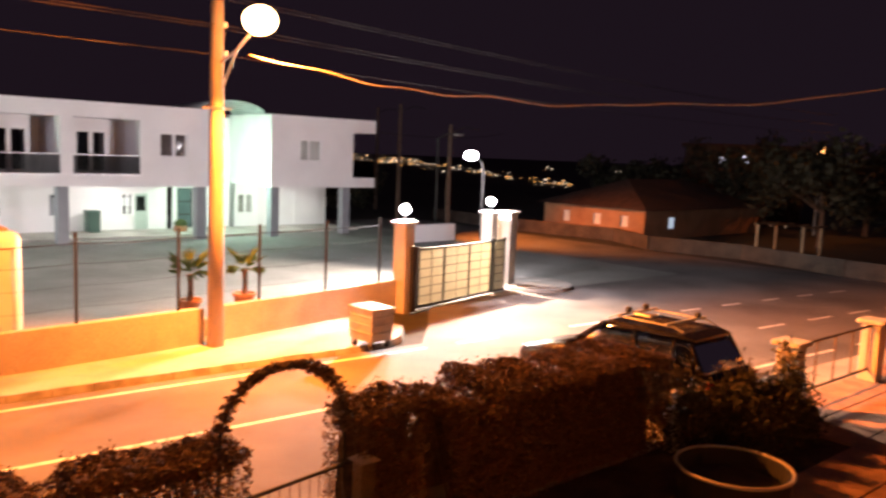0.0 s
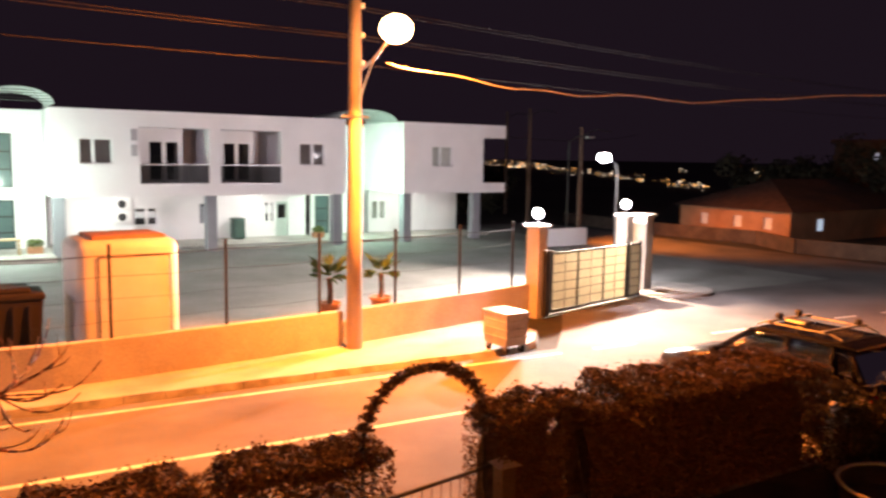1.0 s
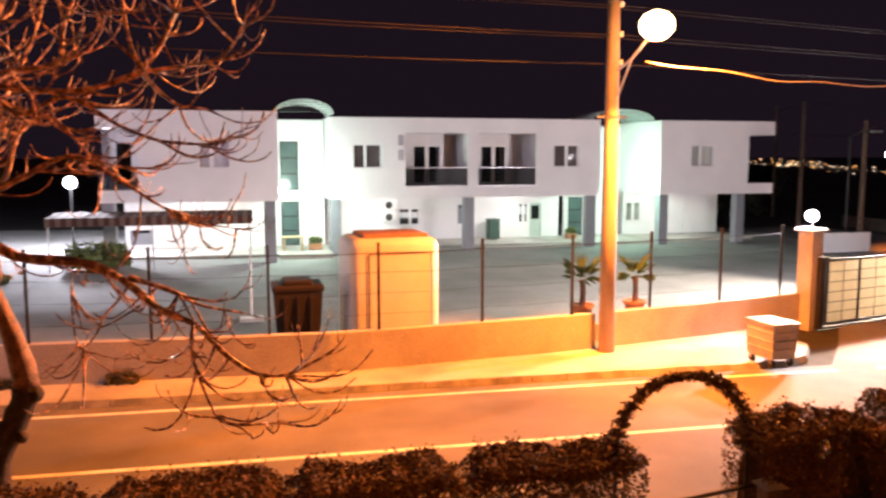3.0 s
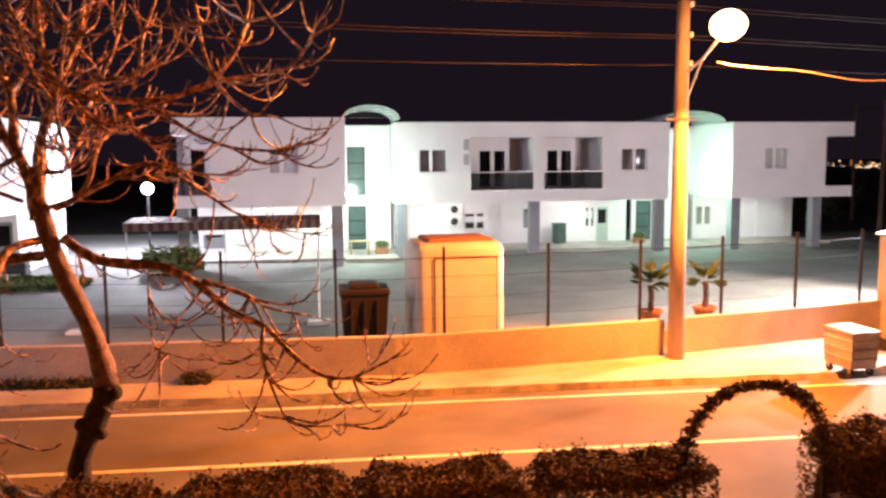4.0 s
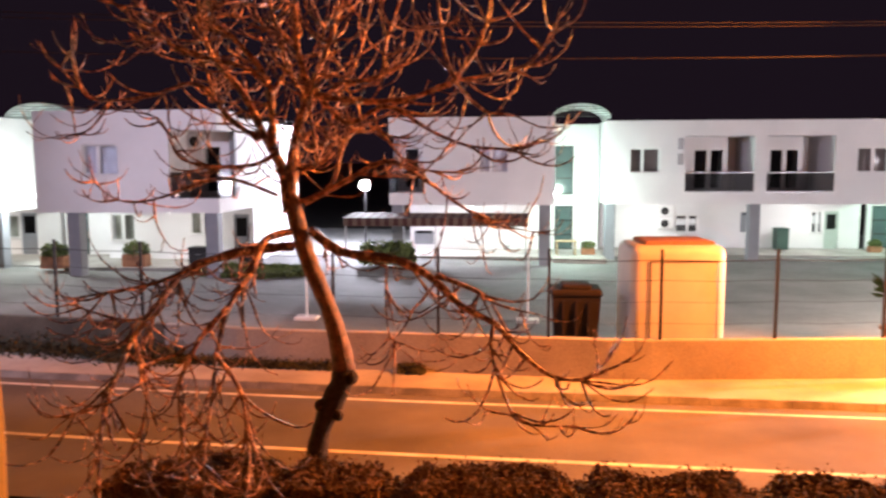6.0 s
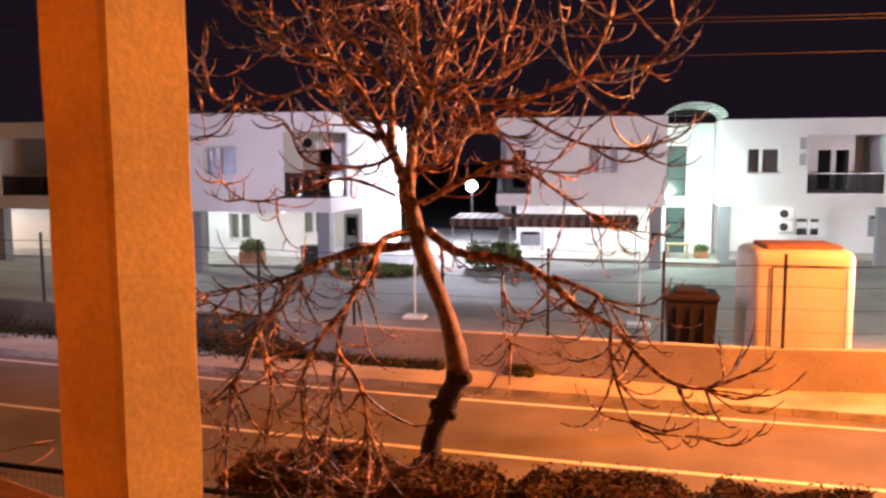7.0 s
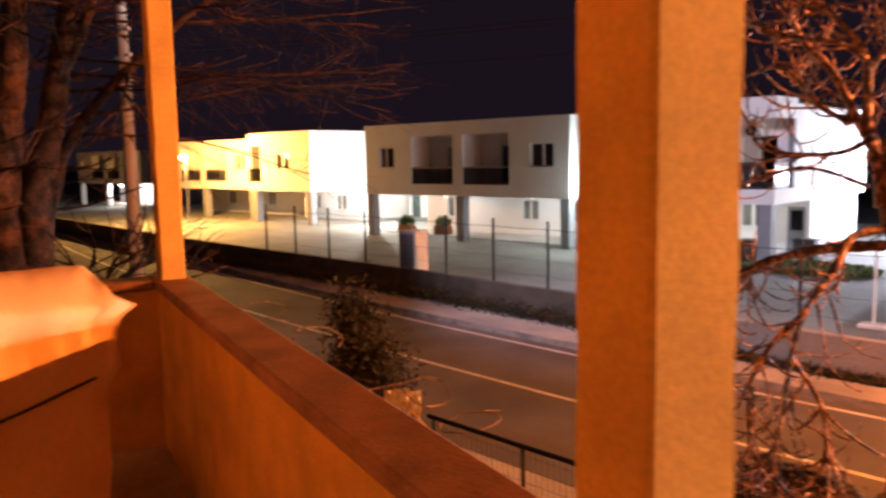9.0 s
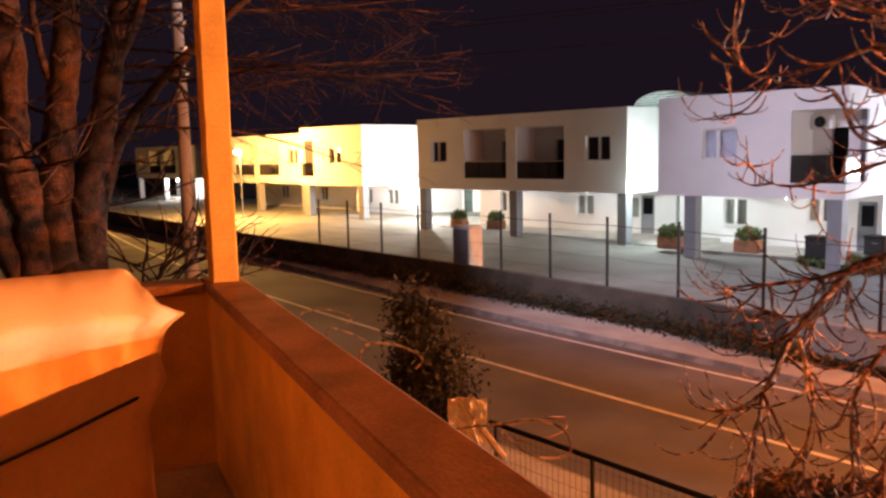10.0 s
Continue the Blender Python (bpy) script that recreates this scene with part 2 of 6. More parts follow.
# ---------------------------------------------------------------- builders
class Shape:
    """Vertices and faces gathered for one mesh."""

    def __init__(self):
        self.v, self.f = [], []

    def add(self, verts, faces):
        n = len(self.v)
        self.v += [tuple(p) for p in verts]
        self.f += [tuple(i + n for i in q) for q in faces]
        return self

    def box(self, x0, x1, y0, y1, z0, z1):
        p = [(x, y, z) for z in (z0, z1) for y in (y0, y1) for x in (x0, x1)]
        return self.add(p, [(0, 2, 3, 1), (4, 5, 7, 6), (0, 1, 5, 4), (2, 6, 7, 3), (0, 4, 6, 2), (1, 3, 7, 5)])

    def rbox(self, x0, x1, y0, y1, z0, z1, r=0.02, seg=2):
        bm = bmesh.new()
        bmesh.ops.create_cube(bm, size=1)
        for v in bm.verts:
            v.co = Vector(((x0 + x1) / 2 + v.co.x * (x1 - x0), (y0 + y1) / 2 + v.co.y * (y1 - y0), (z0 + z1) / 2 + v.co.z * (z1 - z0)))
        bmesh.ops.bevel(bm, geom=bm.edges[:], offset=r, segments=seg, profile=0.5, affect="EDGES")
        bm.verts.index_update()
        self.add([v.co[:] for v in bm.verts], [[v.index for v in f.verts] for f in bm.faces])
        bm.free()
        return self

    def tube(self, pts, radii, sides=8, cap=True):
        pts = [Vector(p) for p in pts]
        if not isinstance(radii, (list, tuple)):
            radii = [radii] * len(pts)
        verts, faces, side = [], [], None
        for i, p in enumerate(pts):
            d = (pts[min(i + 1, len(pts) - 1)] - pts[max(i - 1, 0)]).normalized()
            if side is None:
                side = d.orthogonal().normalized()
            side = (side - d * side.dot(d))
            side = side.normalized() if side.length > 1e-6 else d.orthogonal().normalized()
            up = d.cross(side)
            for k in range(sides):
                a = 2 * math.pi * k / sides
                verts.append(p + (side * math.cos(a) + up * math.sin(a)) * radii[i])
        for i in range(len(pts) - 1):
            for k in range(sides):
                a, b = i * sides + k, i * sides + (k + 1) % sides
                faces.append((a, b, b + sides, a + sides))
        if cap:
            faces.append(tuple(range(sides))[::-1])
            faces.append(tuple(len(verts) - sides + k for k in range(sides)))
        return self.add(verts, faces)

    def lathe(self, profile, centre=(0, 0, 0), sides=20):
        c, verts, faces = Vector(centre), [], []
        for r, z in profile:
            for k in range(sides):
                a = 2 * math.pi * k / sides
                verts.append(c + Vector((r * math.cos(a), r * math.sin(a), z)))
        for i in range(len(profile) - 1):
            for k in range(sides):
                a, b = i * sides + k, i * sides + (k + 1) % sides
                faces.append((a, b, b + sides, a + sides))
        return self.add(verts, faces)

    def ball(self, c, r, rings=8, sides=14, squash=1.0):
        prof = [(max(r * math.sin(math.pi * i / rings), 0.001), -r * squash * math.cos(math.pi * i / rings)) for i in range(rings + 1)]
        return self.lathe(prof, c, sides)

    def wall(self, x0, x1, z0, z1, y0, y1, holes=()):
        """A wall in the xz plane from y0 to y1 with openings (x0, x1, z0, z1)."""
        xs = sorted({x0, x1, *[h[0] for h in holes], *[h[1] for h in holes]})
        zs = sorted({z0, z1, *[h[2] for h in holes], *[h[3] for h in holes]})
        nx, nz = len(xs), len(zs)
        full = {(i, k): not any(h[0] < (xs[i] + xs[i + 1]) / 2 < h[1] and h[2] < (zs[k] + zs[k + 1]) / 2 < h[3] for h in holes) for i in range(nx - 1) for k in range(nz - 1)}
        verts = [(x, y, z) for y in (y0, y1) for z in zs for x in xs]
        o, faces = nx * nz, []
        for (i, k), solid_cell in full.items():
            if not solid_cell:
                continue
            a, b, c, d = k * nx + i, k * nx + i + 1, (k + 1) * nx + i + 1, (k + 1) * nx + i
            faces += [(a, b, c, d), (a + o, d + o, c + o, b + o)]
            for (di, dk), (p, q) in (((-1, 0), (d, a)), ((1, 0), (b, c)), ((0, -1), (a, b)), ((0, 1), (c, d))):
                if not full.get((i + di, k + dk), False):
                    faces.append((q, p, p + o, q + o))
        return self.add(verts, faces)

    def mesh(self, name, material, smooth=False):
        me = bpy.data.meshes.new(name)
        me.from_pydata(self.v, [], self.f)
        me.materials.append(material)
        if smooth:
            me.polygons.foreach_set("use_smooth", [True] * len(me.polygons))
        return me


def part(name, shape, material, parent, label="", smooth=False):
    ob = new(name, shape.mesh(name, material, smooth))
    ob.parent = parent
    return tagged(ob, label)


def thing(name, place, label, category, group="", rz=0.0):
    ob = new(name)
    ob.matrix_basis = pose(*place, 0, 0, rz)
    return tagged(ob, label, category, group)


def solid(name, shape, material, label, category, kind="", group="", smooth=False):
    return tagged(new(name, shape.mesh(name, material, smooth)), label, category, group, kind)


def leaves(points, normals, size, rng, stretch=1.8):
    """Small folded leaf quads at the points."""
    n = len(points)
    out = np.asarray(normals, float)
    rnd = rng.normal(size=(n, 3))
    u = np.cross(out + rnd * 0.8, rng.normal(size=(n, 3)))
    u /= np.linalg.norm(u, axis=1)[:, None] + 1e-9
    w = np.cross(out + rnd * 0.8, u)
    w /= np.linalg.norm(w, axis=1)[:, None] + 1e-9
    s = (size * (0.6 + 0.8 * rng.random(n)))[:, None]
    p = np.asarray(points, float)
    quads = np.stack([p - u * s * stretch / 2, p + w * s / 2, p + u * s * stretch / 2, p - w * s / 2], 1).reshape(-1, 3)
    sh = Shape()
    sh.v = [tuple(q) for q in quads.tolist()]
    sh.f = [(4 * i, 4 * i + 1, 4 * i + 2, 4 * i + 3) for i in range(n)]
    return sh


def interp(x, pts):
    return float(np.interp(x, [p[0] for p in pts], [p[1] for p in pts]))


def edge_y(x):
    """The far edge line of the road."""
    y = 15.15 - 0.04 * x
    if x < 0:
        y += 0.0021 * x * x
    if x > 14:
        y -= 0.0022 * (x - 14) ** 2
    return y


WALL = [(-75, 25.0), (-37, 20.35), (-20, 19.1), (-11.5, 18.15), (-6.5, 17.28), (-2, 17.0), (1.8, 16.72), (7.45, 17.3), (8.2, 17.42), (14.35, 18.62)]


def wall_y(x):
    return interp(x, WALL)


def yard_z(x):
    return interp(x, [(-60, 0.3), (-12, 0.3), (4, 0.02), (60, 0.02)])


# ---------------------------------------------------------------- ground, road, courtyard
def strip(xs, lo, hi, z, thick=0.0):
    s = Shape()
    n = len(xs)
    s.v = [(x, lo(x), z(x) if callable(z) else z) for x in xs] + [(x, hi(x), z(x) if callable(z) else z) for x in xs]
    s.f = [(i, i + 1, n + i + 1, n + i) for i in range(n - 1)]
    if thick:
        s.v += [(x, lo(x), -0.05) for x in xs] + [(x, hi(x), -0.05) for x in xs]
        s.f += [(2 * n + i, 2 * n + i + 1, i + 1, i) for i in range(n - 1)] + [(n + i, n + i + 1, 3 * n + i + 1, 3 * n + i) for i in range(n - 1)]
        s.f += [(2 * n, 0, n, 3 * n), (n - 1, 3 * n - 1, 4 * n - 1, 2 * n - 1)]
    return s


def frange(a, b, step):
    return [a + (b - a) * i / max(1, round((b - a) / step)) for i in range(max(1, round((b - a) / step)) + 1)]


solid("ground", Shape().add([(-2500, -2500, -0.06), (2500, -2500, -0.06), (2500, 2500, -0.06), (-2500, 2500, -0.06)], [(0, 1, 2, 3)]), FIELD,
      "dark open country under the night sky", "ground", "structure")
solid("road", strip(frange(-130, 36.5, 1.5), lambda x: edge_y(x) - 6.1, lambda x: edge_y(x) + 0.42 if x < 13 else interp(x, [(13, 15.1), (15, 18.2), (20, 20.5), (23, 21.5), (24, 46), (37, 46)]), 0.0),
      ASPHALT, "worn grey asphalt road with a side road", "road", "structure")
s = Shape()
for lo, hi, off in ((-130, 12.3, 0.0), (-130, 10.2, -2.82)):
    for a, b in zip(frange(lo, hi, 1.0), frange(lo, hi, 1.0)[1:]):
        s.add([(a, edge_y(a) + off - 0.06, 0.004), (b, edge_y(b) + off - 0.06, 0.004), (b, edge_y(b) + off + 0.06, 0.004), (a, edge_y(a) + off + 0.06, 0.004)], [(0, 1, 2, 3)])
for off, starts in ((0.0, (13.3, 17.4, 20.4, 22.5, 24.7, 27.0, 29.2, 31.4)), (-2.82, (13.6, 17.7, 22.2, 24.9, 27.3, 29.7, 32)), (-5.4, (17.6, 20.0, 22.6, 25.2))):
    for a in starts:
        b = a + (1.35 if off else (1.35 if a < 20 else 1.0))
        s.add([(a, edge_y(a) + off - 0.06, 0.004), (b, edge_y(b) + off - 0.06, 0.004), (b, edge_y(b) + off + 0.06, 0.004), (a, edge_y(a) + off + 0.06, 0.004)], [(0, 1, 2, 3)])
solid("road_markings", s, LINE, "white painted edge and lane lines on asphalt", "road marking", "structure")
XP = frange(-80, 13.0, 0.75)
solid("pavement", strip(XP, lambda x: edge_y(x) + 0.55 + max(0, x - 11.2) ** 2 * 0.42, lambda x: wall_y(x) + 0.1, 0.12, 0.1), PAVING,
      "pale concrete pavement in front of the wall", "pavement", "structure")
kerb = tagged(new("kerb"), "weathered concrete kerb along the road", "kerb", kind="structure")
for i, (a, b) in enumerate(zip(XP, XP[1:])):
    if a < -30:
        continue
    ya, yb = (edge_y(x) + 0.42 + max(0, x - 11.2) ** 2 * 0.42 for x in (a, b))
    k = Shape()
    g = 0.006
    dz = 0.125 + 0.006 * math.sin(i * 2.3)
    k.add([(a + g, ya, -0.03), (b - g, yb, -0.03), (b - g, yb + 0.125, -0.03), (a + g, ya + 0.125, -0.03),
           (a + g, ya + 0.085, dz), (b - g, yb + 0.085, dz), (b - g, yb + 0.125, dz), (a + g, ya + 0.125, dz)],
          [(4, 5, 6, 7), (0, 1, 5, 4), (2, 3, 7, 6), (0, 4, 7, 3), (1, 2, 6, 5)])
    part("kerb_stone", k, KERB, kerb)
solid("traffic_island", Shape().lathe([(1.55, -0.03), (1.5, 0.1), (1.4, 0.13), (0.01, 0.13)], (21.8, 20.0, 0), 28), PAVING, "rounded concrete pavement corner beside the gate", "pavement", "structure")
s = Shape()
xs, ys = frange(-75, 30, 2.5), frange(16.5, 52, 2.5)
s.v = [(x, max(y, wall_y(min(x, 14.3)) + 0.05), yard_z(x)) for y in ys for x in xs]
s.f = [(j * len(xs) + i, j * len(xs) + i + 1, (j + 1) * len(xs) + i + 1, (j + 1) * len(xs) + i) for j in range(len(ys) - 1) for i in range(len(xs) - 1) if not (ys[j] < 19 and xs[i] > 14)]
solid("courtyard", s, YARD, "grey block-paved courtyard of the apartments", "courtyard", "structure")

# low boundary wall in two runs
for a, b, m, text in ((-75, -8.5, DARKWALL, "dark boundary wall overgrown at the foot"), (-8.5, 7.8, RENDERED, "rendered low boundary wall beside the pavement"), (8.2, 14.35, RENDERED, "rendered low boundary wall running to the gate pillar")):
    s = Shape()
    xs = frange(a, b, 0.9)
    n = len(xs)
    for dy, z in ((0, -0.05), (0, 0.94), (0.012, 0.955), (0.19, 0.955), (0.2, 0.94), (0.2, -0.05)):
        s.v += [(x, wall_y(x) + dy, z + (0.012 * noise.noise((x * 0.5, 3, 0)) if z > 0.5 else 0)) for x in xs]
    s.f = [(r * n + i, r * n + i + 1, (r + 1) * n + i + 1, (r + 1) * n + i) for r in range(5) for i in range(n - 1)]
    s.f += [tuple(r * n for r in range(6)), tuple(r * n + n - 1 for r in range(5, -1, -1))]
    solid("boundary_wall", s, m, text, "wall", "structure")

# fence of posts and wires on the wall
fence = thing("wire_fence", (0, 0, 0), "thin dark steel post and wire fence on the wall", "fence")
posts = [-29, -26.8, -24.5, -22.25, -17.97, -15.84, -13.7, -11.43, -9.1, -6.56, -4.45, -2.12, 0.23, 2.54, 4.93, 7.19, 9.41, 11.62, 13.7]
post_mesh = Shape().box(-0.028, 0.028, -0.028, 0.028, 0, 1.9).mesh("post", BLACK)
for x in posts:
    p = new("post", post_mesh)
    p.parent = fence
    p.location = (x, wall_y(x) + 0.1, 0.94)
for z, r in ((1.3, 0.004), (1.75, 0.004), (2.2, 0.006), (2.62, 0.011)):
    line = []
    for a, b in zip(posts, posts[1:]):
        line += [(a, wall_y(a) + 0.08, z), ((a + b) / 2, wall_y((a + b) / 2) + 0.08, z - 0.03)]
    w = Shape().tube(line + [(posts[-1], wall_y(posts[-1]) + 0.08, z)], r, 4)
    part("wire", w, BLACK, fence)


# ---------------------------------------------------------------- apartments
def window(parent, x0, x1, z0, z1, y, curtain=0.0, mull=0.42, cloth=CURTAIN):
    f = Shape()
    t = 0.06
    f.box(x0, x1, y, y + 0.07, z0, z0 + t).box(x0, x1, y, y + 0.07, z1 - t, z1)
    f.box(x0, x0 + t, y, y + 0.07, z0 + t, z1 - t).box(x1 - t, x1, y, y + 0.07, z0 + t, z1 - t)
    xm = x0 + (x1 - x0) * mull
    f.box(xm - 0.07, xm + 0.07, y - 0.01, y + 0.07, z0 + t, z1 - t)
    w = part("window", f, FRAME, parent)
    for a, b in ((x0 + t, xm - 0.07), (xm + 0.07, x1 - t)):
        g = part("pane", Shape().box(a, b, y + 0.025, y + 0.035, z0 + t, z1 - t), GLASS, w)
        g.visible_shadow = False
    part("sill", Shape().box(x0 - 0.06, x1 + 0.06, y - 0.17, y, z0 - 0.05, z0), PAINT, w)
    if curtain:
        c = Shape()
        n = 24
        for a, b in ((x0, xm), (xm, x1)):
            if b - a < curtain * (x1 - x0) * 0.2:
                continue
            c.v += [(a + (b - a) * i / n, y + 0.16 + 0.03 * math.sin(i * 1.9), z) for z in (z0, z1) for i in range(n + 1)]
            k = len(c.v) - 2 * (n + 1)
            c.f += [(k + i, k + i + 1, k + n + 2 + i, k + n + 1 + i) for i in range(n)]
        part("curtain", c, cloth, w)
    # Dark sheet behind the panes in place of a shaded room.
    part("room_shade", Shape().box(x0 - 0.3, x1 + 0.3, y + 0.9, y + 0.95, z0 - 0.3, z1 + 0.3), ROOMSHADE, w)
    return w


def balcony(parent, x0, x1, z0, z1, depth, door_at, side):
    """A recessed balcony with a double door in its back wall and a smoked glass rail."""
    y0, y1, deep = 0.25, 1.35 if side else depth, depth
    d0, d1 = door_at
    dz = z0 + 2.02
    xe = d1 + 0.12 if side else x1
    bal = part("balcony", Shape().wall(x0, xe, z0, z1, y1, y1 + 0.15, [(d0, d1, z0, dz)]), PAINT, parent)
    if side:
        part("recess_wall", Shape().box(xe - 0.15, xe, y1 + 0.15, deep, z0, z1).box(xe - 0.15, x1, deep, deep + 0.15, z0, z1), PAINT, bal)
    part("side_wall", Shape().box(x0 - 0.12, x0, y0, deep, z0 - 0.12, z1 + 0.12), PAINT, bal)
    part("side_wall", Shape().box(x1, x1 + 0.12, y0, deep, z0 - 0.12, z1 + 0.12), PAINT, bal)
    part("balcony_floor", Shape().box(x0, x1, y0, deep, z0 - 0.12, z0), PAINT, bal)
    part("soffit", Shape().box(x0, x1, y0, deep, z1, z1 + 0.12), PAINT, bal)
    f = Shape()
    m = (d0 + d1) / 2
    for a, b in ((d0, m), (m, d1)):
        f.box(a, a + 0.1, y1 + 0.02, y1 + 0.09, z0, dz).box(b - 0.1, b, y1 + 0.02, y1 + 0.09, z0, dz)
        f.box(a + 0.1, b - 0.1, y1 + 0.02, y1 + 0.09, dz - 0.1, dz).box(a + 0.1, b - 0.1, y1 + 0.02, y1 + 0.09, z0, z0 + 0.14)
    door = part("door", f, FRAME, bal)
    for a, b in ((d0, m), (m, d1)):
        part("pane", Shape().box(a + 0.1, b - 0.1, y1 + 0.04, y1 + 0.05, z0 + 0.14, dz - 0.1), GLASS, door)
    part("room_shade", Shape().box(d0 - 0.4, d1 + 0.4, y1 + 1.1, y1 + 1.15, z0, dz + 0.4), ROOMSHADE, door)
    part("railing", Shape().box(x0, x1, 0.04, 0.052, z0 + 0.02, z0 + 0.86), SMOKED, bal, "dark smoked glass railing panel")
    part("handrail", Shape().rbox(x0, x1, 0.02, 0.075, z0 + 0.86, z0 + 0.91, 0.012), METAL, bal)
    part("base_rail", Shape().box(x0, x1, 0.02, 0.07, z0 - 0.03, z0 + 0.02), METAL, bal)
    for k in (0, 1, 2, 3):
        x = x0 + 0.02 + (x1 - x0 - 0.08) * k / 3
        part("rail_post", Shape().box(x, x + 0.04, 0.055, 0.095, z0 + 0.02, z0 + 0.86), METAL, bal)
    return bal


def ac_unit(parent, x, y, z):
    u = part("air_conditioner", Shape().rbox(x, x + 0.75, y - 0.28, y, z, z + 0.52, 0.03), FRAME, parent)
    part("fan_grille", Shape().lathe([(0.2, 0), (0.2, 0.012), (0.16, 0.02), (0.05, 0.02), (0.01, 0.012)], (0, 0, 0), 18), BLACK, u).matrix_basis = pose(x + 0.3, y - 0.285, z + 0.26, 90, 0, 0)


def block(place, w, zr, zu, zf, windows, balconies, ground, columns, label, open_end=0.0, left=False, depth=11.0, curtain=1.0, cloth=CURTAIN, closed=False):
    """An upper white storey over an open ground floor. windows, balconies: x spans; ground: openings in the set-back ground wall; zf: balcony floor."""
    t = thing("apartment_building", place, label, "building", "apartment blocks")
    wt, gy = 0.25, 4.75
    x0, x1 = (open_end, w) if left else (0.0, w - open_end)
    holes = [(a, b, zf + 0.88, zf + 2.02) for a, b in windows] + [(a, b, zf, zf + 2.56) for a, b, *_ in balconies]
    f = Shape().wall(x0, x1, zu, zr, 0, wt, holes)
    part("front_wall", f, PAINT, t)
    part("side_wall", Shape().box(x0, x0 + 0.2, wt, depth, zu, zr), PAINT, t)
    part("side_wall", Shape().box(x1 - 0.2, x1, wt, depth, zu, zr), PAINT, t)
    part("back_wall", Shape().box(x0 + 0.2, x1 - 0.2, depth - 0.2, depth, zu, zr), PAINT, t)
    part("roof", Shape().box(x0 + 0.2, x1 - 0.2, wt, depth - 0.2, zr - 0.45, zr - 0.25), ROOFING, t)
    part("floor_slab", Shape().box(x0 + 0.2, x1 - 0.2, wt, depth - 0.2, zu + 0.003, zu + 0.25), PAINT, t)
    if open_end:
        a, b = (0.0, x0) if left else (x1, w)
        bd = 1.9 if closed else 4.2
        part("balcony_roof", Shape().box(a, b, 0, bd, zf + 2.55, zr), PAINT, t)
        part("balcony_floor", Shape().box(a, b, 0, bd, zu, zf), PAINT, t)
        part("railing", Shape().box(a, b, 0.04, 0.055, zf, zf + 0.98), SMOKED, t, "dark smoked glass railing panel")
        e = a + 0.05 if left else b - 0.065
        part("railing", Shape().box(e, e + 0.015, 0.06, bd - 0.1, zf, zf + 0.98), SMOKED, t, "dark smoked glass railing panel")
        if closed:
            part("rear_wall", Shape().wall(a, b, zu, zr, bd, bd + 0.2, [((a + b) / 2 - 0.4, (a + b) / 2 + 0.4, zf, zf + 2.05)]), PAINT, t)
            o = a if left else b - 0.2
            part("side_wall", Shape().box(o, o + 0.2, bd + 0.2, depth, zu, zr), PAINT, t)
            part("rear_roof", Shape().box(a, b, bd + 0.2, depth, zr - 0.2, zr - 0.003), ROOFING, t)
            d = part("balcony_door", Shape().wall((a + b) / 2 - 0.4, (a + b) / 2 + 0.4, zf, zf + 2.05, bd + 0.06, bd + 0.12, [((a + b) / 2 - 0.3, (a + b) / 2 + 0.3, zf + 0.2, zf + 1.95)]), FRAME, t)
            part("pane", Shape().box((a + b) / 2 - 0.3, (a + b) / 2 + 0.3, bd + 0.08, bd + 0.09, zf + 0.2, zf + 1.95), GLASS, d)
            part("room_shade", Shape().box((a + b) / 2 - 0.5, (a + b) / 2 + 0.5, bd + 0.8, bd + 0.85, zf, zf + 2.3), ROOMSHADE, d)
            if not left:
                ac_unit(t, a + 0.05, bd - 0.003, zf + 1.9)
        part("corner_post", Shape().box(e - 0.1, e + 0.1, bd - 0.2, bd - 0.004, zf, zf + 2.55), GREYPAINT, t)
    for i, (a, b) in enumerate(windows):
        window(t, a, b, zf + 0.88, zf + 2.02, 0.13, curtain, 0.42 if i % 2 == 0 else 0.52, cloth)
    for a, b, d0, d1, sd in balconies:
        balcony(t, a, b, zf, zf + 2.56, 3.3 if sd else 1.5, (d0, d1), sd)
    gh = [(a, b, z0, z1) for a, b, z0, z1, k in ground]
    part("ground_wall", Shape().wall(0.3, w - 0.3, 0.0, zu, gy, gy + 0.2, gh), PAINT, t)
    part("ground_side", Shape().box(0.3, 0.5, gy + 0.2, depth - 0.1, 0, zu), PAINT, t)
    part("ground_side", Shape().box(w - 0.5, w - 0.3, gy + 0.2, depth - 0.1, 0, zu), PAINT, t)
    part("plinth", Shape().box(0.0, w, 1.6, gy - 0.002, -0.1, 0.13), PAVING, t)
    for a, b, z0, z1, k in ground:
        if k == "w":
            window(t, a, b, z0, z1, gy + 0.08, curtain, 0.5, PALECURTAIN)
        elif k == "b":
            w = window(t, a, b, z0, z1, gy + 0.08, 0.0, 0.55)
            part("blind", Shape().box(a + 0.07, b - 0.07, gy + 0.17, gy + 0.18, z0 + (z1 - z0) * 0.42, z1 - 0.22), FRAME, w, "half-lowered white blind")
        elif k == "p":
            d = part("shutter", Shape().box(a, b, gy + 0.08, gy + 0.12, z0, z1), PAINT, t, "white slatted shutter")
            n = int((z1 - z0) / 0.16)
            for q in range(n):
                part("slat", Shape().box(a + 0.02, b - 0.02, gy + 0.06, gy + 0.08, z0 + q * 0.16 + 0.012, z0 + q * 0.16 + 0.15), PAINT, d)
        else:
            d = part("door", Shape().box(a, b, gy + 0.06, gy + 0.11, z0, z1), GREYPAINT if k == "d" else PALEGREEN if k == "g" else FRAME, t)
            part("pane", Shape().box(a + 0.12, b - 0.12, gy + 0.05, gy + 0.058, z0 + 1.0, z1 - 0.15), SMOKED, d)
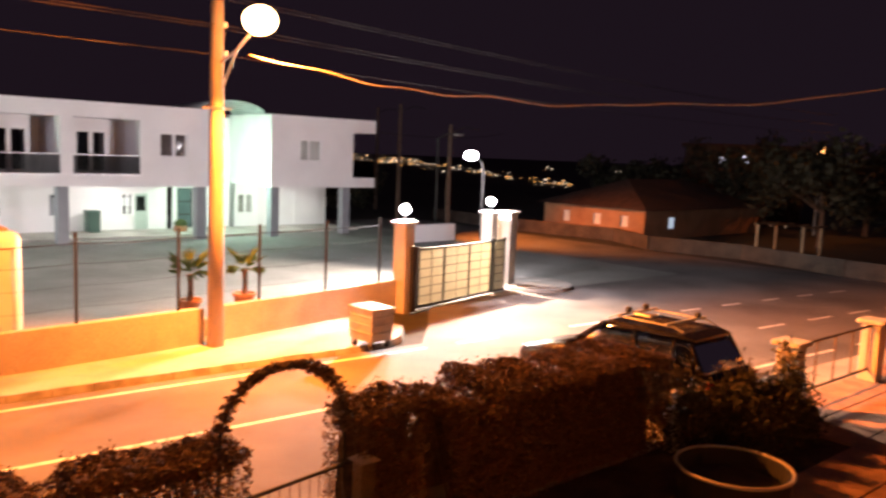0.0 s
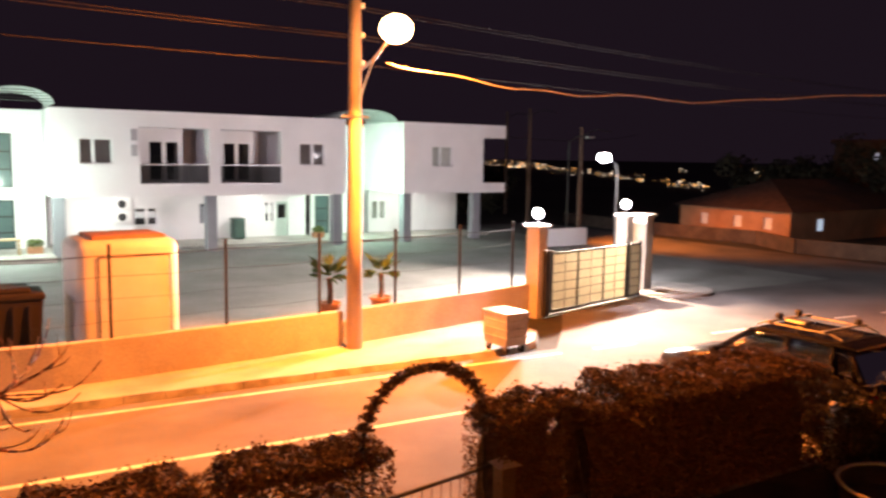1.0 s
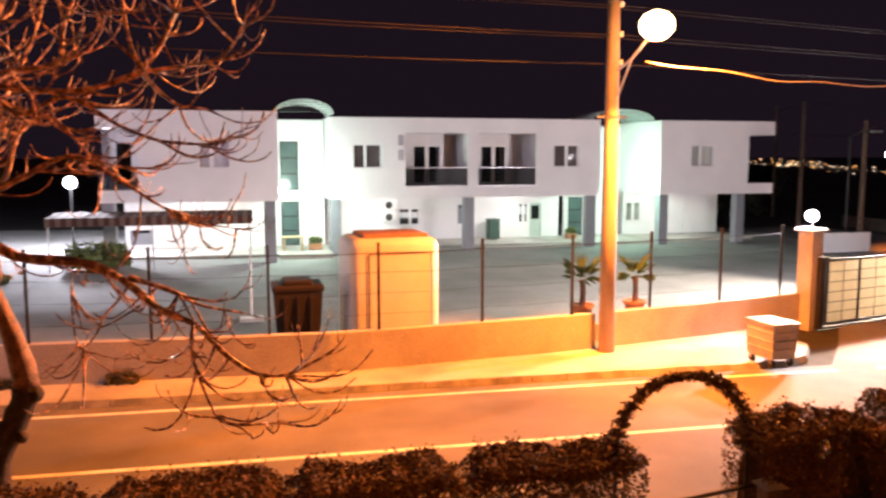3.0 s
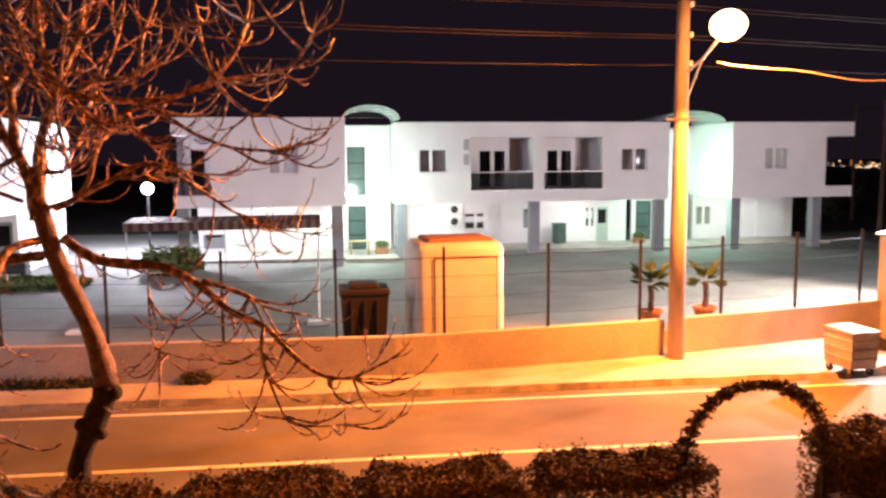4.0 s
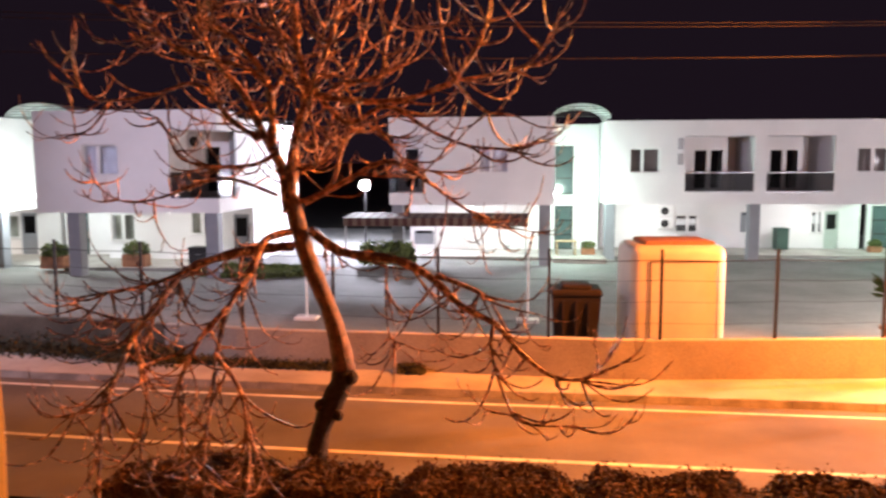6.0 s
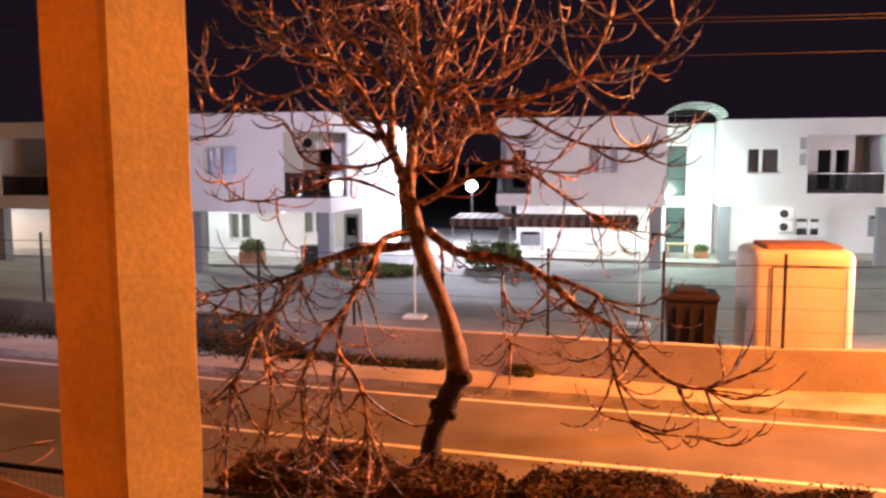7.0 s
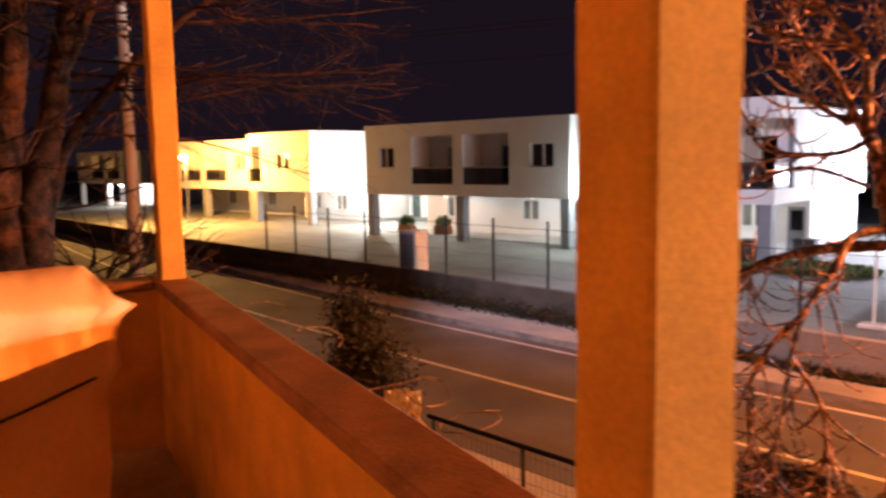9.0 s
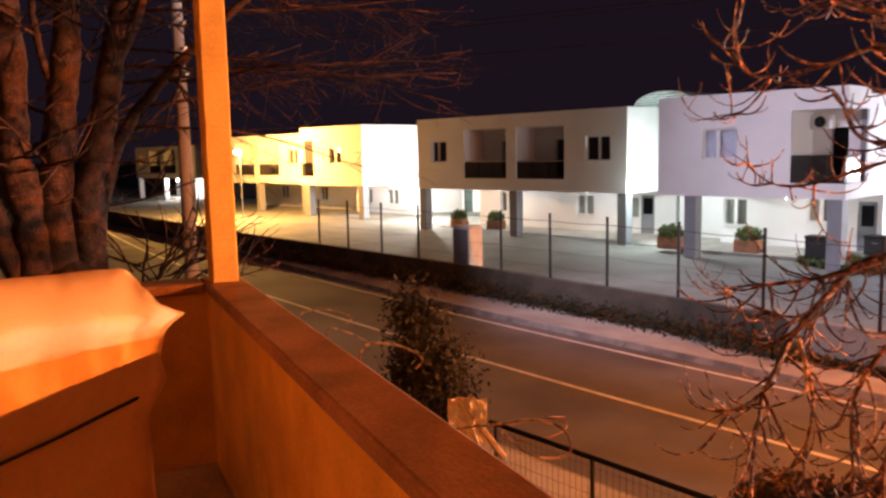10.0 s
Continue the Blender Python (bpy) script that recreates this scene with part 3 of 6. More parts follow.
    for x in columns:
        part("column", Shape().rbox(x, x + 0.5, 0.05, 0.55, -0.1, zu, 0.02, 1), GREYPAINT, t)
    return t


def plant_box(place, rz=0, s=1.0):
    t = thing("planter", place, "terracotta planter box with a round green shrub", "planter", "courtyard planters", rz)
    part("box", Shape().rbox(-0.5 * s, 0.5 * s, -0.28 * s, 0.28 * s, 0, 0.5 * s, 0.03, 1), TERRACOTTA, t)
    rng = np.random.default_rng(int(abs(place[0]) * 10))
    d = rng.normal(size=(500, 3))
    d /= np.linalg.norm(d, axis=1)[:, None]
    p = d * np.array([0.55, 0.4, 0.36]) * s * (0.6 + 0.45 * rng.random((500, 1))) + np.array([0, 0, 0.68 * s])
    part("foliage", leaves(p, d, 0.09 * s, rng), GRASS, t)


def stair_hall(place, w, zr, z0):
    """A set-back entrance bay with glazing and a barrel canopy on ribs."""
    t = thing("stair_hall", place, "recessed white entrance bay with tall glazing and a curved slatted canopy", "entrance")
    y = 4.2
    a, b = 0.25, 1.15
    part("wall", Shape().wall(0, w, z0, zr - 0.15, y, y + 0.2, [(a, b, 0.15, 2.35), (a, b, 2.9, 5.3)]), PAINT, t)
    for za, zb, nm in ((0.15, 2.35, "door"), (2.9, 5.3, "window")):
        f = Shape().box(a, a + 0.07, y + 0.05, y + 0.12, za, zb).box(b - 0.07, b, y + 0.05, y + 0.12, za, zb)
        for k in range(4):
            z = za + (zb - za - 0.06) * k / 3
            f.box(a + 0.07, b - 0.07, y + 0.05, y + 0.12, z, z + 0.06)
        d = part(nm, f, BLACK, t)
        part("pane", Shape().box(a + 0.07, b - 0.07, y + 0.08, y + 0.09, za, zb), FROST, d)
    part("landing", Shape().box(0, w, 0.2, y - 0.01, -0.05, 0.17), PAVING, t)
    c = part("canopy", Shape(), GALV, t, "curved slatted canopy")
    ribs = Shape()
    for yy in frange(0.4, 4.0, 0.9):
        ribs.tube([(w / 2 - (w / 2 + 0.1) * math.cos(math.pi * k / 12), yy, zr - 0.05 + 0.62 * math.sin(math.pi * k / 12)) for k in range(13)], 0.03, 5)
    part("rib", ribs, GALV, c)
    sh = Shape()
    for r in (1.0, 0.985):
        for yy in (0.3, 4.1):
            sh.v += [(w / 2 - (w / 2 + 0.1) * r * math.cos(math.pi * k / 20), yy, zr - 0.04 + 0.64 * r * math.sin(math.pi * k / 20)) for k in range(21)]
    sh.f = [(k, k + 1, k + 22, k + 21) for k in range(20)] + [(k + 42, k + 63, k + 64, k + 43) for k in range(20)]
    sh.f += [(k, k + 42, k + 43, k + 1) for k in range(20)] + [(k + 21, k + 22, k + 64, k + 63) for k in range(20)]
    part("shell", sh, CANOPY, c, "pale translucent curved sheet", True)
    for k in range(5):
        h = 0.06 + 0.105 * k
        e = (w / 2 + 0.06) * math.sqrt(max(0.02, 1 - (h / 0.62) ** 2))
        part("tie_bar", Shape().tube([(w / 2 - e, 0.42, zr - 0.02 + h), (w / 2 + e, 0.42, zr - 0.02 + h)], 0.02, 5), BLACK, c)
    part("lamp", Shape().ball((0.12, 1.55, 3.02), 0.13), BULB_GREEN, t, "glowing wall lamp", True)
    return t


FACE = "white two-storey apartment block over an open ground floor"
main_block = block((3.65, 38.05, 0), 13.75, 6.5, 2.66, 3.22, [(1.14, 2.5), (11.25, 12.6)], [(3.65, 6.75, 4.25, 5.75, 1), (7.3, 10.28, 7.75, 9.2, 1)],
      [(1.4, 2.3, 0.13, 2.1, "p"), (4.2, 5.35, 0.92, 1.85, "b"), (7.5, 8.05, 0.95, 2.0, "d"), (11.05, 11.6, 0.92, 2.05, "b"), (11.7, 12.4, 0.13, 2.05, "g")], [0.02, 6.6, 13.1], FACE)
block((20.8, 38.05, 0), 6.75, 6.5, 2.66, 3.22, [(1.8, 3.15)], [], [(0.5, 1.45, 0.9, 2.02, "w"), (1.75, 4.2, 0.15, 2.2, "p")], [0.05, 4.6], "white apartment block with an open corner balcony", 1.55, cloth=PALECURTAIN)
block((-6.05, 35.3, 0.15), 7.25, 6.42, 2.6, 3.12, [(3.95, 5.25)], [], [(0.5, 1.5, 0.35, 1.05, "d")], [0.1, 6.6], "white apartment block beside a striped awning", 1.55, True, cloth=NET, closed=True)
block((-18.72, 29.25, 0.3), 7.2, 6.3, 2.45, 3.0, [(1.9, 3.3)], [], [(0.4, 1.5, 0.9, 2.1, "w"), (4.05, 5.1, 1.2, 2.3, "w"), (6.0, 6.7, 0.13, 2.1, "d")], [1.15, 6.6], "white apartment block with a dark glass corner balcony", 1.9, cloth=NET, closed=True)
block((-35.4, 31.25, 0.2), 13.9, 6.3, 2.45, 3.05, [(1.1, 2.35), (11.65, 13.0)], [(3.7, 6.7, 5.0, 6.5, 0), (7.4, 10.4, 8.7, 10.2, 0)],
      [(2.0, 3.0, 0.9, 2.1, "w"), (7.6, 8.7, 0.95, 2.05, "w"), (10.2, 11.5, 0.9, 2.0, "w"), (11.6, 12.4, 0.13, 2.1, "d")], [0.02, 6.85, 13.35], FACE)
block((-50.6, 33.5, 0.1), 7.2, 6.5, 2.45, 3.05, [(3.5, 4.9)], [], [(1.0, 2.2, 0.9, 2.0, "w"), (4.0, 5.2, 0.9, 2.0, "w")], [0.4, 6.6], FACE, 1.6, True)
block((-65.5, 34.5, 0.1), 13.9, 6.2, 2.45, 3.05, [(1.1, 2.4), (11.6, 13.0)], [(3.7, 6.7, 4.6, 6.0, 1), (7.4, 10.4, 8.0, 9.5, 1)], [(3.0, 4.2, 0.9, 2.0, "w"), (9.0, 10.0, 0.9, 2.0, "w")], [0.1, 6.8, 13.3], FACE)
block((-96.0, 40.5, 0.0), 13.9, 6.0, 2.45, 3.0, [(1.1, 2.4), (11.6, 13.0)], [(3.7, 6.7, 4.6, 6.0, 1), (7.4, 10.4, 8.0, 9.5, 1)], [(3.0, 4.2, 0.9, 2.0, "w")], [0.1, 6.8, 13.3], FACE)
stair_hall((1.22, 36.2, 0.1), 2.4, 6.5, 0.0)
stair_hall((17.42, 38.6, 0.0), 3.36, 6.5, 0.0)
stair_hall((-21.48, 31.6, 0.2), 2.74, 6.3, 0.0)
stair_hall((-43.38, 38.5, 0.1), 7.95, 6.2, 0.0)
# Small dim fixtures added for the assumed ceiling lights.
for c in CEILING_LAMPS:
    q = thing("assumed_ceiling_lamp", (c[0], c[1], c[2]), "round ceiling lamp, unseen, assumed under an apartment block", "lamp", "ceiling lamps")
    part("base", Shape().lathe([(0.01, 0.1), (0.11, 0.1), (0.11, 0.02), (0.09, 0.0)], (0, 0, 0), 18), FRAME, q)
    part("diffuser", Shape().lathe([(0.09, 0.0), (0.07, -0.02), (0.01, -0.03)], (0, 0, 0), 18), CEILGLOW, q).visible_shadow = False
for z in (4.48, 5.18):
    v = part("wall_vent", Shape().rbox(3.3, 3.55, -0.03, 0.01, z, z + 0.5, 0.01, 1), GREYPAINT, main_block, "grey louvred wall vent")
    for k in range(6):
        part("louvre", Shape().box(3.33, 3.52, -0.045, -0.03, z + 0.06 + k * 0.07, z + 0.09 + k * 0.07), METAL, v)
for z in (1.15, 1.8):
    ac_unit(main_block, 3.3, 4.74, z)


# ---------------------------------------------------------------- street lamp pole and cables
pole = thing("utility_pole", (7.93, 17.03, 0), "concrete utility pole with a lit sodium street lamp", "utility pole")
part("shaft", Shape().tube([(0, 0, -0.05), (0, 0, 3), (0, 0, 6), (0, 0, 9.6)], [0.19, 0.175, 0.15, 0.12], 20), CONCRETE, pole, "tapered concrete shaft", True)
part("band", Shape().lathe([(0.165, 5.5), (0.175, 5.51), (0.175, 5.57), (0.16, 5.58)]), METAL, pole)
part("bracket", Shape().box(-0.35, 0.35, -0.03, 0.03, 5.52, 5.56), METAL, pole)
head = LAMP_AT - Vector((7.93, 17.03, 0))
part("lamp_arm", Shape().tube([(0.05, -0.1, 6.55), (head.x * 0.45, head.y * 0.45, 6.75), (head.x * 0.8, head.y * 0.8, 7.1), (head.x, head.y, head.z - 0.02)], 0.03, 8), METAL, pole)
part("brace", Shape().tube([(0.05, -0.1, 5.9), (head.x * 0.45, head.y * 0.45, 6.73)], 0.02, 6), METAL, pole)
lum = part("luminaire", Shape().rbox(head.x - 0.15, head.x + 0.15, head.y - 0.3, head.y + 0.3, head.z + 0.06, head.z + 0.18, 0.05, 3), GALV, pole)
# Bowl is larger than true size, to stand in for the lamp's glare.
part("bowl", Shape().ball((head.x, head.y, head.z - 0.02), 0.36, 10, 20, 0.85), BULB_SODIUM, lum, "glowing orange lamp bowl, oversized for glare", True)
for z, dy in ((6.68, -0.17), (7.3, -0.16), (7.95, -0.15)):
    part("insulator", Shape().lathe([(0.02, 0), (0.05, 0.02), (0.03, 0.06), (0.05, 0.09), (0.01, 0.12)], (0.12, dy, z), 10), FRAME, pole)
    part("hook", Shape().tube([(0, 0, z), (0.12, dy, z), (0.12, dy, z + 0.03)], 0.012, 5), METAL, pole)


def cable(name, a, b, sag, r, label, wob=0.0, n=28):
    a, b = Vector(a), Vector(b)
    pts = []
    for i in range(n + 1):
        u = i / n
        p = a.lerp(b, u) - Vector((0, 0, 4 * sag * u * (1 - u)))
        if wob and 0 < i < n:
            p.z += wob * noise.noise((u * 14, 2.2, 0))
        pts.append(p)
    solid(name, Shape().tube(pts, r, 5), CABLE if not wob else PALECABLE, label, "cable", group="overhead cables")


P = Vector((7.93, 17.03, 0))
for dx, z in ((-0.3, 7.3), (0.3, 7.36), (0.0, 6.72), (-0.3, 7.95), (0.3, 8.0)):
    cable("power_cable", P + Vector((dx, 0, z)), (-21.5 + dx, 10.45, z + 0.15), 0.3, 0.0075, "thin overhead power cable", n=20)
    cable("power_cable", P + Vector((dx, 0, z)), (60 + dx, 26.0, z + 0.7), 0.3, 0.0075, "thin overhead power cable", n=20)
cable("service_cable", (8.15, 15.9, 6.66), (15.5, 0.9, 7.0), 1.15, 0.009, "sagging pale twisted service cable", 0.12, 48)
cable("far_cable", (27.5, 38.2, 5.9), (60, 60, 7.2), 0.4, 0.02, "thin overhead cable from the roof corner")
pl = thing("utility_pole", (-21.5, 10.45, 0), "slim grey utility pole across the road", "utility pole")
part("shaft", Shape().tube([(0, 0, -0.05), (0, 0, 10.2)], [0.2, 0.13], 14), CONCRETE, pl, "", True)
# Arm, luminaire and lens are added out of sight on this pole.
arm = ADDED_LAMP - Vector((-21.5, 10.45, 0))
part("lamp_arm", Shape().tube([(0, 0, 9.4), (arm.x * 0.5, arm.y * 0.5, 9.75), (arm.x * 0.8, arm.y * 0.8, 9.82)], 0.03, 8), METAL, pl)
lum = part("luminaire", Shape().rbox(arm.x - 0.16, arm.x + 0.16, arm.y - 0.3, arm.y + 0.3, 9.74, 9.84, 0.03, 2), GALV, pl)
part("lens", Shape().rbox(arm.x - 0.12, arm.x + 0.12, arm.y - 0.24, arm.y + 0.24, 9.715, 9.738, 0.008, 1), BULB_WHITE, lum, "glowing lens of an added, unseen street lamp").visible_shadow = False
for z in (6.8, 7.45, 8.1):
    part("crossarm", Shape().box(-0.4, 0.4, -0.04, 0.04, z - 0.04, z + 0.04), METAL, pl)
for x, y, h in ((40.0, 55.0, 8.5), (33.5, 43.5, 8.0), (31.5, 36.0, 6.5)):
    q = thing("utility_pole", (x, y, 0), "distant dark utility pole", "utility pole")
    part("shaft", Shape().tube([(0, 0, -0.05), (0, 0, h)], [0.16, 0.1], 10), DARKBARK, q)
    part("crossarm", Shape().tube([(0, 0, h - 0.5), (0.7, -0.5, h - 0.1), (1.4, -1.0, h - 0.25)], 0.03, 5), BLACK, q)


# ---------------------------------------------------------------- gate with its pillars
def pillar(place, h, wdt, m, label):
    t = thing("gate_pillar", place, label, "pillar", "gate pillars", 14)
    part("shaft", Shape().rbox(-wdt / 2, wdt / 2, -wdt / 2, wdt / 2, -0.05, h, 0.015, 1), m, t)
    part("cap", Shape().rbox(-wdt / 2 - 0.08, wdt / 2 + 0.08, -wdt / 2 - 0.08, wdt / 2 + 0.08, h, h + 0.07, 0.015, 1), PAVING, t)
    return t


def globe(place, label):
    t = thing("globe_lamp", (place.x, place.y, place.z - 0.34), label, "lamp", "gate lamps")
    part("neck", Shape().lathe([(0.07, 0), (0.07, 0.03), (0.03, 0.05), (0.03, 0.16)], (0, 0, 0), 12), BLACK, t)
    b = part("globe", Shape().ball((0, 0, 0.34), 0.155, 10, 18), BULB_WHITE, t, "glowing white globe", True)
    b.visible_shadow = False


pillar((14.62, 18.62, 0), 2.65, 0.45, RENDERED, "rendered gate pillar with a flat cap and a lit globe")
pillar((19.95, 20.45, 0), 2.7, 0.45, RENDERED, "rendered gate pillar with a flat cap and a lit globe")
pillar((20.75, 20.35, 0), 2.7, 0.5, RENDERED, "pale rendered pillar at the end of the gate")
globe(GLOBE_L, "lit white globe lamp on the gate pillar")
globe(GLOBE_R, "lit white globe lamp on the gate pillar")
gate = thing("sliding_gate", (15.0, 18.42, 0), "black steel sliding gate with cream panels behind thin bars", "gate", rz=13.0)
GL = 4.95
for a, b in ((0, 4.1), (4.2, GL)):
    f = Shape().box(a, a + 0.07, -0.035, 0.035, 0.08, 1.95).box(b - 0.07, b, -0.035, 0.035, 0.08, 1.95)
    f.box(a + 0.07, b - 0.07, -0.03, 0.03, 0.08, 0.15).box(a + 0.07, b - 0.07, -0.03, 0.03, 1.82, 1.88)
    part("gate_frame", f, BLACK, gate)
for x in (1.35, 2.75):
    part("stile", Shape().box(x - 0.03, x + 0.03, -0.03, 0.03, 0.15, 1.82), BLACK, gate)
part("guide_post", Shape().box(-0.32, -0.14, -0.09, 0.09, 0, 1.98), BLACK, gate)
part("track", Shape().box(-0.2, 5.0, -0.05, 0.05, -0.02, 0.03), BLACK, gate)
for k in range(1, 6):
    part("rail", Shape().box(0.07, 4.9, -0.024, -0.008, 0.15 + k * 0.278 - 0.009, 0.15 + k * 0.278 + 0.009), BLACK, gate)
for bay, (a, b) in enumerate(((0.08, 1.31), (1.39, 2.71), (2.79, 4.02), (4.28, 4.87))):
    part("panel", Shape().box(a, b, 0.0, 0.02, 0.16, 1.81), PANEL, gate)
    n = max(1, round((b - a) / 0.65))
    for k in range(1, n):
        x = a + (b - a) * k / n
        part("bar", Shape().box(x - 0.007, x + 0.007, -0.02, -0.006, 0.16, 1.81), BLACK, gate)
yl = thing("yard_lamp", (21.45, 22.5, 0), "lit white lamp on a slim post behind the gate", "lamp")
part("post", Shape().tube([(0, 0, -0.05), (0, 0, 4.1), (-0.15, -0.06, 4.5), (-1.1, -0.48, 4.76)], [0.05, 0.045, 0.035, 0.03], 8), BLACK, yl)
part("lamp_head", Shape().ball((-1.15, -0.5, 4.72), 0.26, 8, 14, 0.7), BULB_WHITE, yl, "glowing white lamp head", True).visible_shadow = False
solid("low_wall", Shape().rbox(26.0, 29.5, 33.0, 33.25, 0, 0.95, 0.02, 1), PAINT, "low white courtyard wall behind the gate", "wall", "structure")
gl = thing("garden_lamp", (GAP_LAMP.x, GAP_LAMP.y, 0.2), "lit white globe lamp on a post between the blocks", "lamp")
part("post", Shape().tube([(0, 0, -0.05), (0, 0, GAP_LAMP.z - 0.4)], 0.045, 8), BLACK, gl)
part("globe", Shape().ball((0, 0, GAP_LAMP.z - 0.2), 0.27, 10, 18), BULB_WHITE, gl, "glowing white globe", True).visible_shadow = False
el = thing("street_lamp", (E_LAMP.x, E_LAMP.y, 0.2), "lit yellow street lamp before a far block", "street lamp")
part("post", Shape().tube([(0, 0.2, -0.05), (0, 0.2, E_LAMP.z - 0.2)], 0.06, 8), GALV, el)
part("lamp_head", Shape().ball((0, 0, E_LAMP.z - 0.2), 0.28, 8, 14, 0.7), BULB_YELLOW, el, "glowing yellow lamp head", True).visible_shadow = False
pc = thing("porch_lamp", (-88.0, 41.8, 2.2), "lit lamp under a far apartment block", "lamp")
part("base", Shape().lathe([(0.01, 0.22), (0.16, 0.22), (0.16, 0.1), (0.13, 0.08)], (0, 0, 0), 14), FRAME, pc)
part("bulb", Shape().ball((0, 0, 0), 0.12), BULB_GREEN, pc, "glowing bulb", True).visible_shadow = False
fl = thing("street_lamp", (FAR_LAMP.x, FAR_LAMP.y, 0), "lit orange street lamp far down the side road", "street lamp")
part("post", Shape().tube([(0, 0, -0.05), (0, 0, FAR_LAMP.z)], 0.08, 8), GALV, fl)
part("lamp_head", Shape().ball((0, 0, FAR_LAMP.z), 0.34, 8, 14, 0.8), BULB_FAR, fl, "glowing orange lamp head", True).visible_shadow = False

# Pole and closed head that carry the added sodium spot.
sl = thing("street_lamp", (ADDED_SIDE.x - 0.9, ADDED_SIDE.y + 0.7, 0), "street lamp pole with an added, unseen sodium source", "street lamp")
part("post", Shape().tube([(0, 0, -0.05), (0, 0, 5.6), (0.4, -0.3, 5.9), (0.9, -0.7, 5.85)], 0.05, 8), BLACK, sl)
part("lamp_head", Shape().rbox(0.65, 1.15, -0.85, -0.55, 5.8, 5.92, 0.04, 2), GALV, sl)
# ---------------------------------------------------------------- things by the wall
bt = thing("guard_booth", (3.25, 19.3, 0.02), "pale rounded fibreglass guard booth behind the wall", "booth", rz=4)
part("body", Shape().rbox(-1.15, 1.02, -0.75, 1.05, 0, 2.72, 0.22, 5), BOOTH, bt, "", True)
part("door_panel", Shape().rbox(-0.72, 0.78, -0.775, -0.74, 0.25, 2.38, 0.012, 1), BOOTH, bt)
part("roof_cap", Shape().rbox(-0.8, 0.8, -0.5, 0.85, 2.68, 2.8, 0.05, 2), TERRACOTTA, bt, "reddish roof cap")
part("trim", Shape().box(-0.74, 0.8, -0.79, -0.776, 2.36, 2.38).box(-0.745, -0.725, -0.79, -0.776, 0.25, 2.36).box(0.78, 0.8, -0.79, -0.776, 0.25, 2.36), BLACK, bt)
wc = thing("waste_container", (0.95, 19.2, 0.02), "large brown plastic waste container with a domed lid", "container")
s = Shape()
s.add([(-0.48, -0.4, 0.15), (0.48, -0.4, 0.15), (0.48, 0.4, 0.15), (-0.48, 0.4, 0.15), (-0.56, -0.5, 1.5), (0.56, -0.5, 1.5), (0.56, 0.5, 1.5), (-0.56, 0.5, 1.5)],
      [(0, 3, 2, 1), (0, 1, 5, 4), (1, 2, 6, 5), (2, 3, 7, 6), (3, 0, 4, 7), (4, 5, 6, 7)])
part("body", s, BROWN, wc)
for x in (-0.3, 0.0, 0.3):
    part("rib", Shape().box(x - 0.03, x + 0.03, -0.53, -0.45, 0.3, 1.4), BROWN, wc)
part("lid", Shape().rbox(-0.6, 0.6, -0.54, 0.54, 1.5, 1.66, 0.05, 2), BROWN, wc)
part("lid_dome", Shape().rbox(-0.35, 0.35, -0.4, 0.4, 1.63, 1.76, 0.06, 2), BROWN, wc)
for x in (-0.4, 0.4):
    for y in (-0.3, 0.3):
        part("wheel", Shape().ball((x, y, 0.09), 0.09, 6, 10), RUBBER, wc)


def potted_palm(place, s=1.0, seed=1):
    t = thing("potted_palm", place, "small palm with arching leaves in a terracotta pot", "potted plant", "potted palms")
    part("pot", Shape().lathe([(0.02, 0), (0.2, 0), (0.29, 0.42), (0.33, 0.43), (0.33, 0.5), (0.28, 0.5), (0.27, 0.45), (0.01, 0.45)], (0, 0, 0), 18), TERRACOTTA, t)
    part("trunk", Shape().tube([(0, 0, 0.4), (0.03, 0, 0.8), (0.0, 0, 1.15)], [0.09, 0.075, 0.08], 8), DARKBARK, t)
    rng = random.Random(seed)
    for k in range(20):
        a, e = k * 2.4 + rng.random(), rng.uniform(0.1, 1.0)
        L = rng.uniform(0.32, 0.46)
        f = Shape()
        for j in range(9):
            b = (j - 4) * 0.2
            r0, h0 = 0.18, 1.15 + 0.18 * e
            dirv = Vector((math.cos(a + b * 0.7), math.sin(a + b * 0.7), 0))
            base = Vector((math.cos(a) * r0, math.sin(a) * r0, h0))
            tip = base + dirv * L * (1 - 0.25 * abs(b)) + Vector((0, 0, (e - 0.3) * 0.75 - 0.1 * abs(b)))
            wd = Vector((-dirv.y, dirv.x, 0)) * 0.012
            mid = base.lerp(tip, 0.55) + Vector((0, 0, 0.04))
            f.add([base - wd * 0.4, base + wd * 0.4, mid + wd, tip, mid - wd], [(0, 1, 2, 3, 4)])
        part("leaf", f, PALM, t)
    t.scale = (s, s, s)


potted_palm((8.05, 18.75, 0.45), 0.95, 3)
potted_palm((9.62, 18.95, 0.45), 0.95, 8)
for x in (8.05, 9.62):
    solid("plant_stand", Shape().rbox(x - 0.4, x + 0.4, 18.45, 19.25, 0.0, 0.45, 0.02, 1), PAVING, "low concrete stand under a potted palm", "stand", group="plant stands")
bn = thing("waste_bin", (10.95, 15.12, 0.12), "galvanised wheeled street waste bin with a flat lid", "bin", rz=4)
s = Shape()
s.add([(-0.36, -0.46, 0.2), (0.36, -0.46, 0.2), (0.36, 0.46, 0.2), (-0.36, 0.46, 0.2), (-0.38, -0.5, 0.96), (0.38, -0.5, 0.96), (0.38, 0.5, 0.96), (-0.38, 0.5, 0.96)],
      [(0, 3, 2, 1), (0, 1, 5, 4), (1, 2, 6, 5), (2, 3, 7, 6), (3, 0, 4, 7), (4, 5, 6, 7)])
part("body", s, BIN, bn)
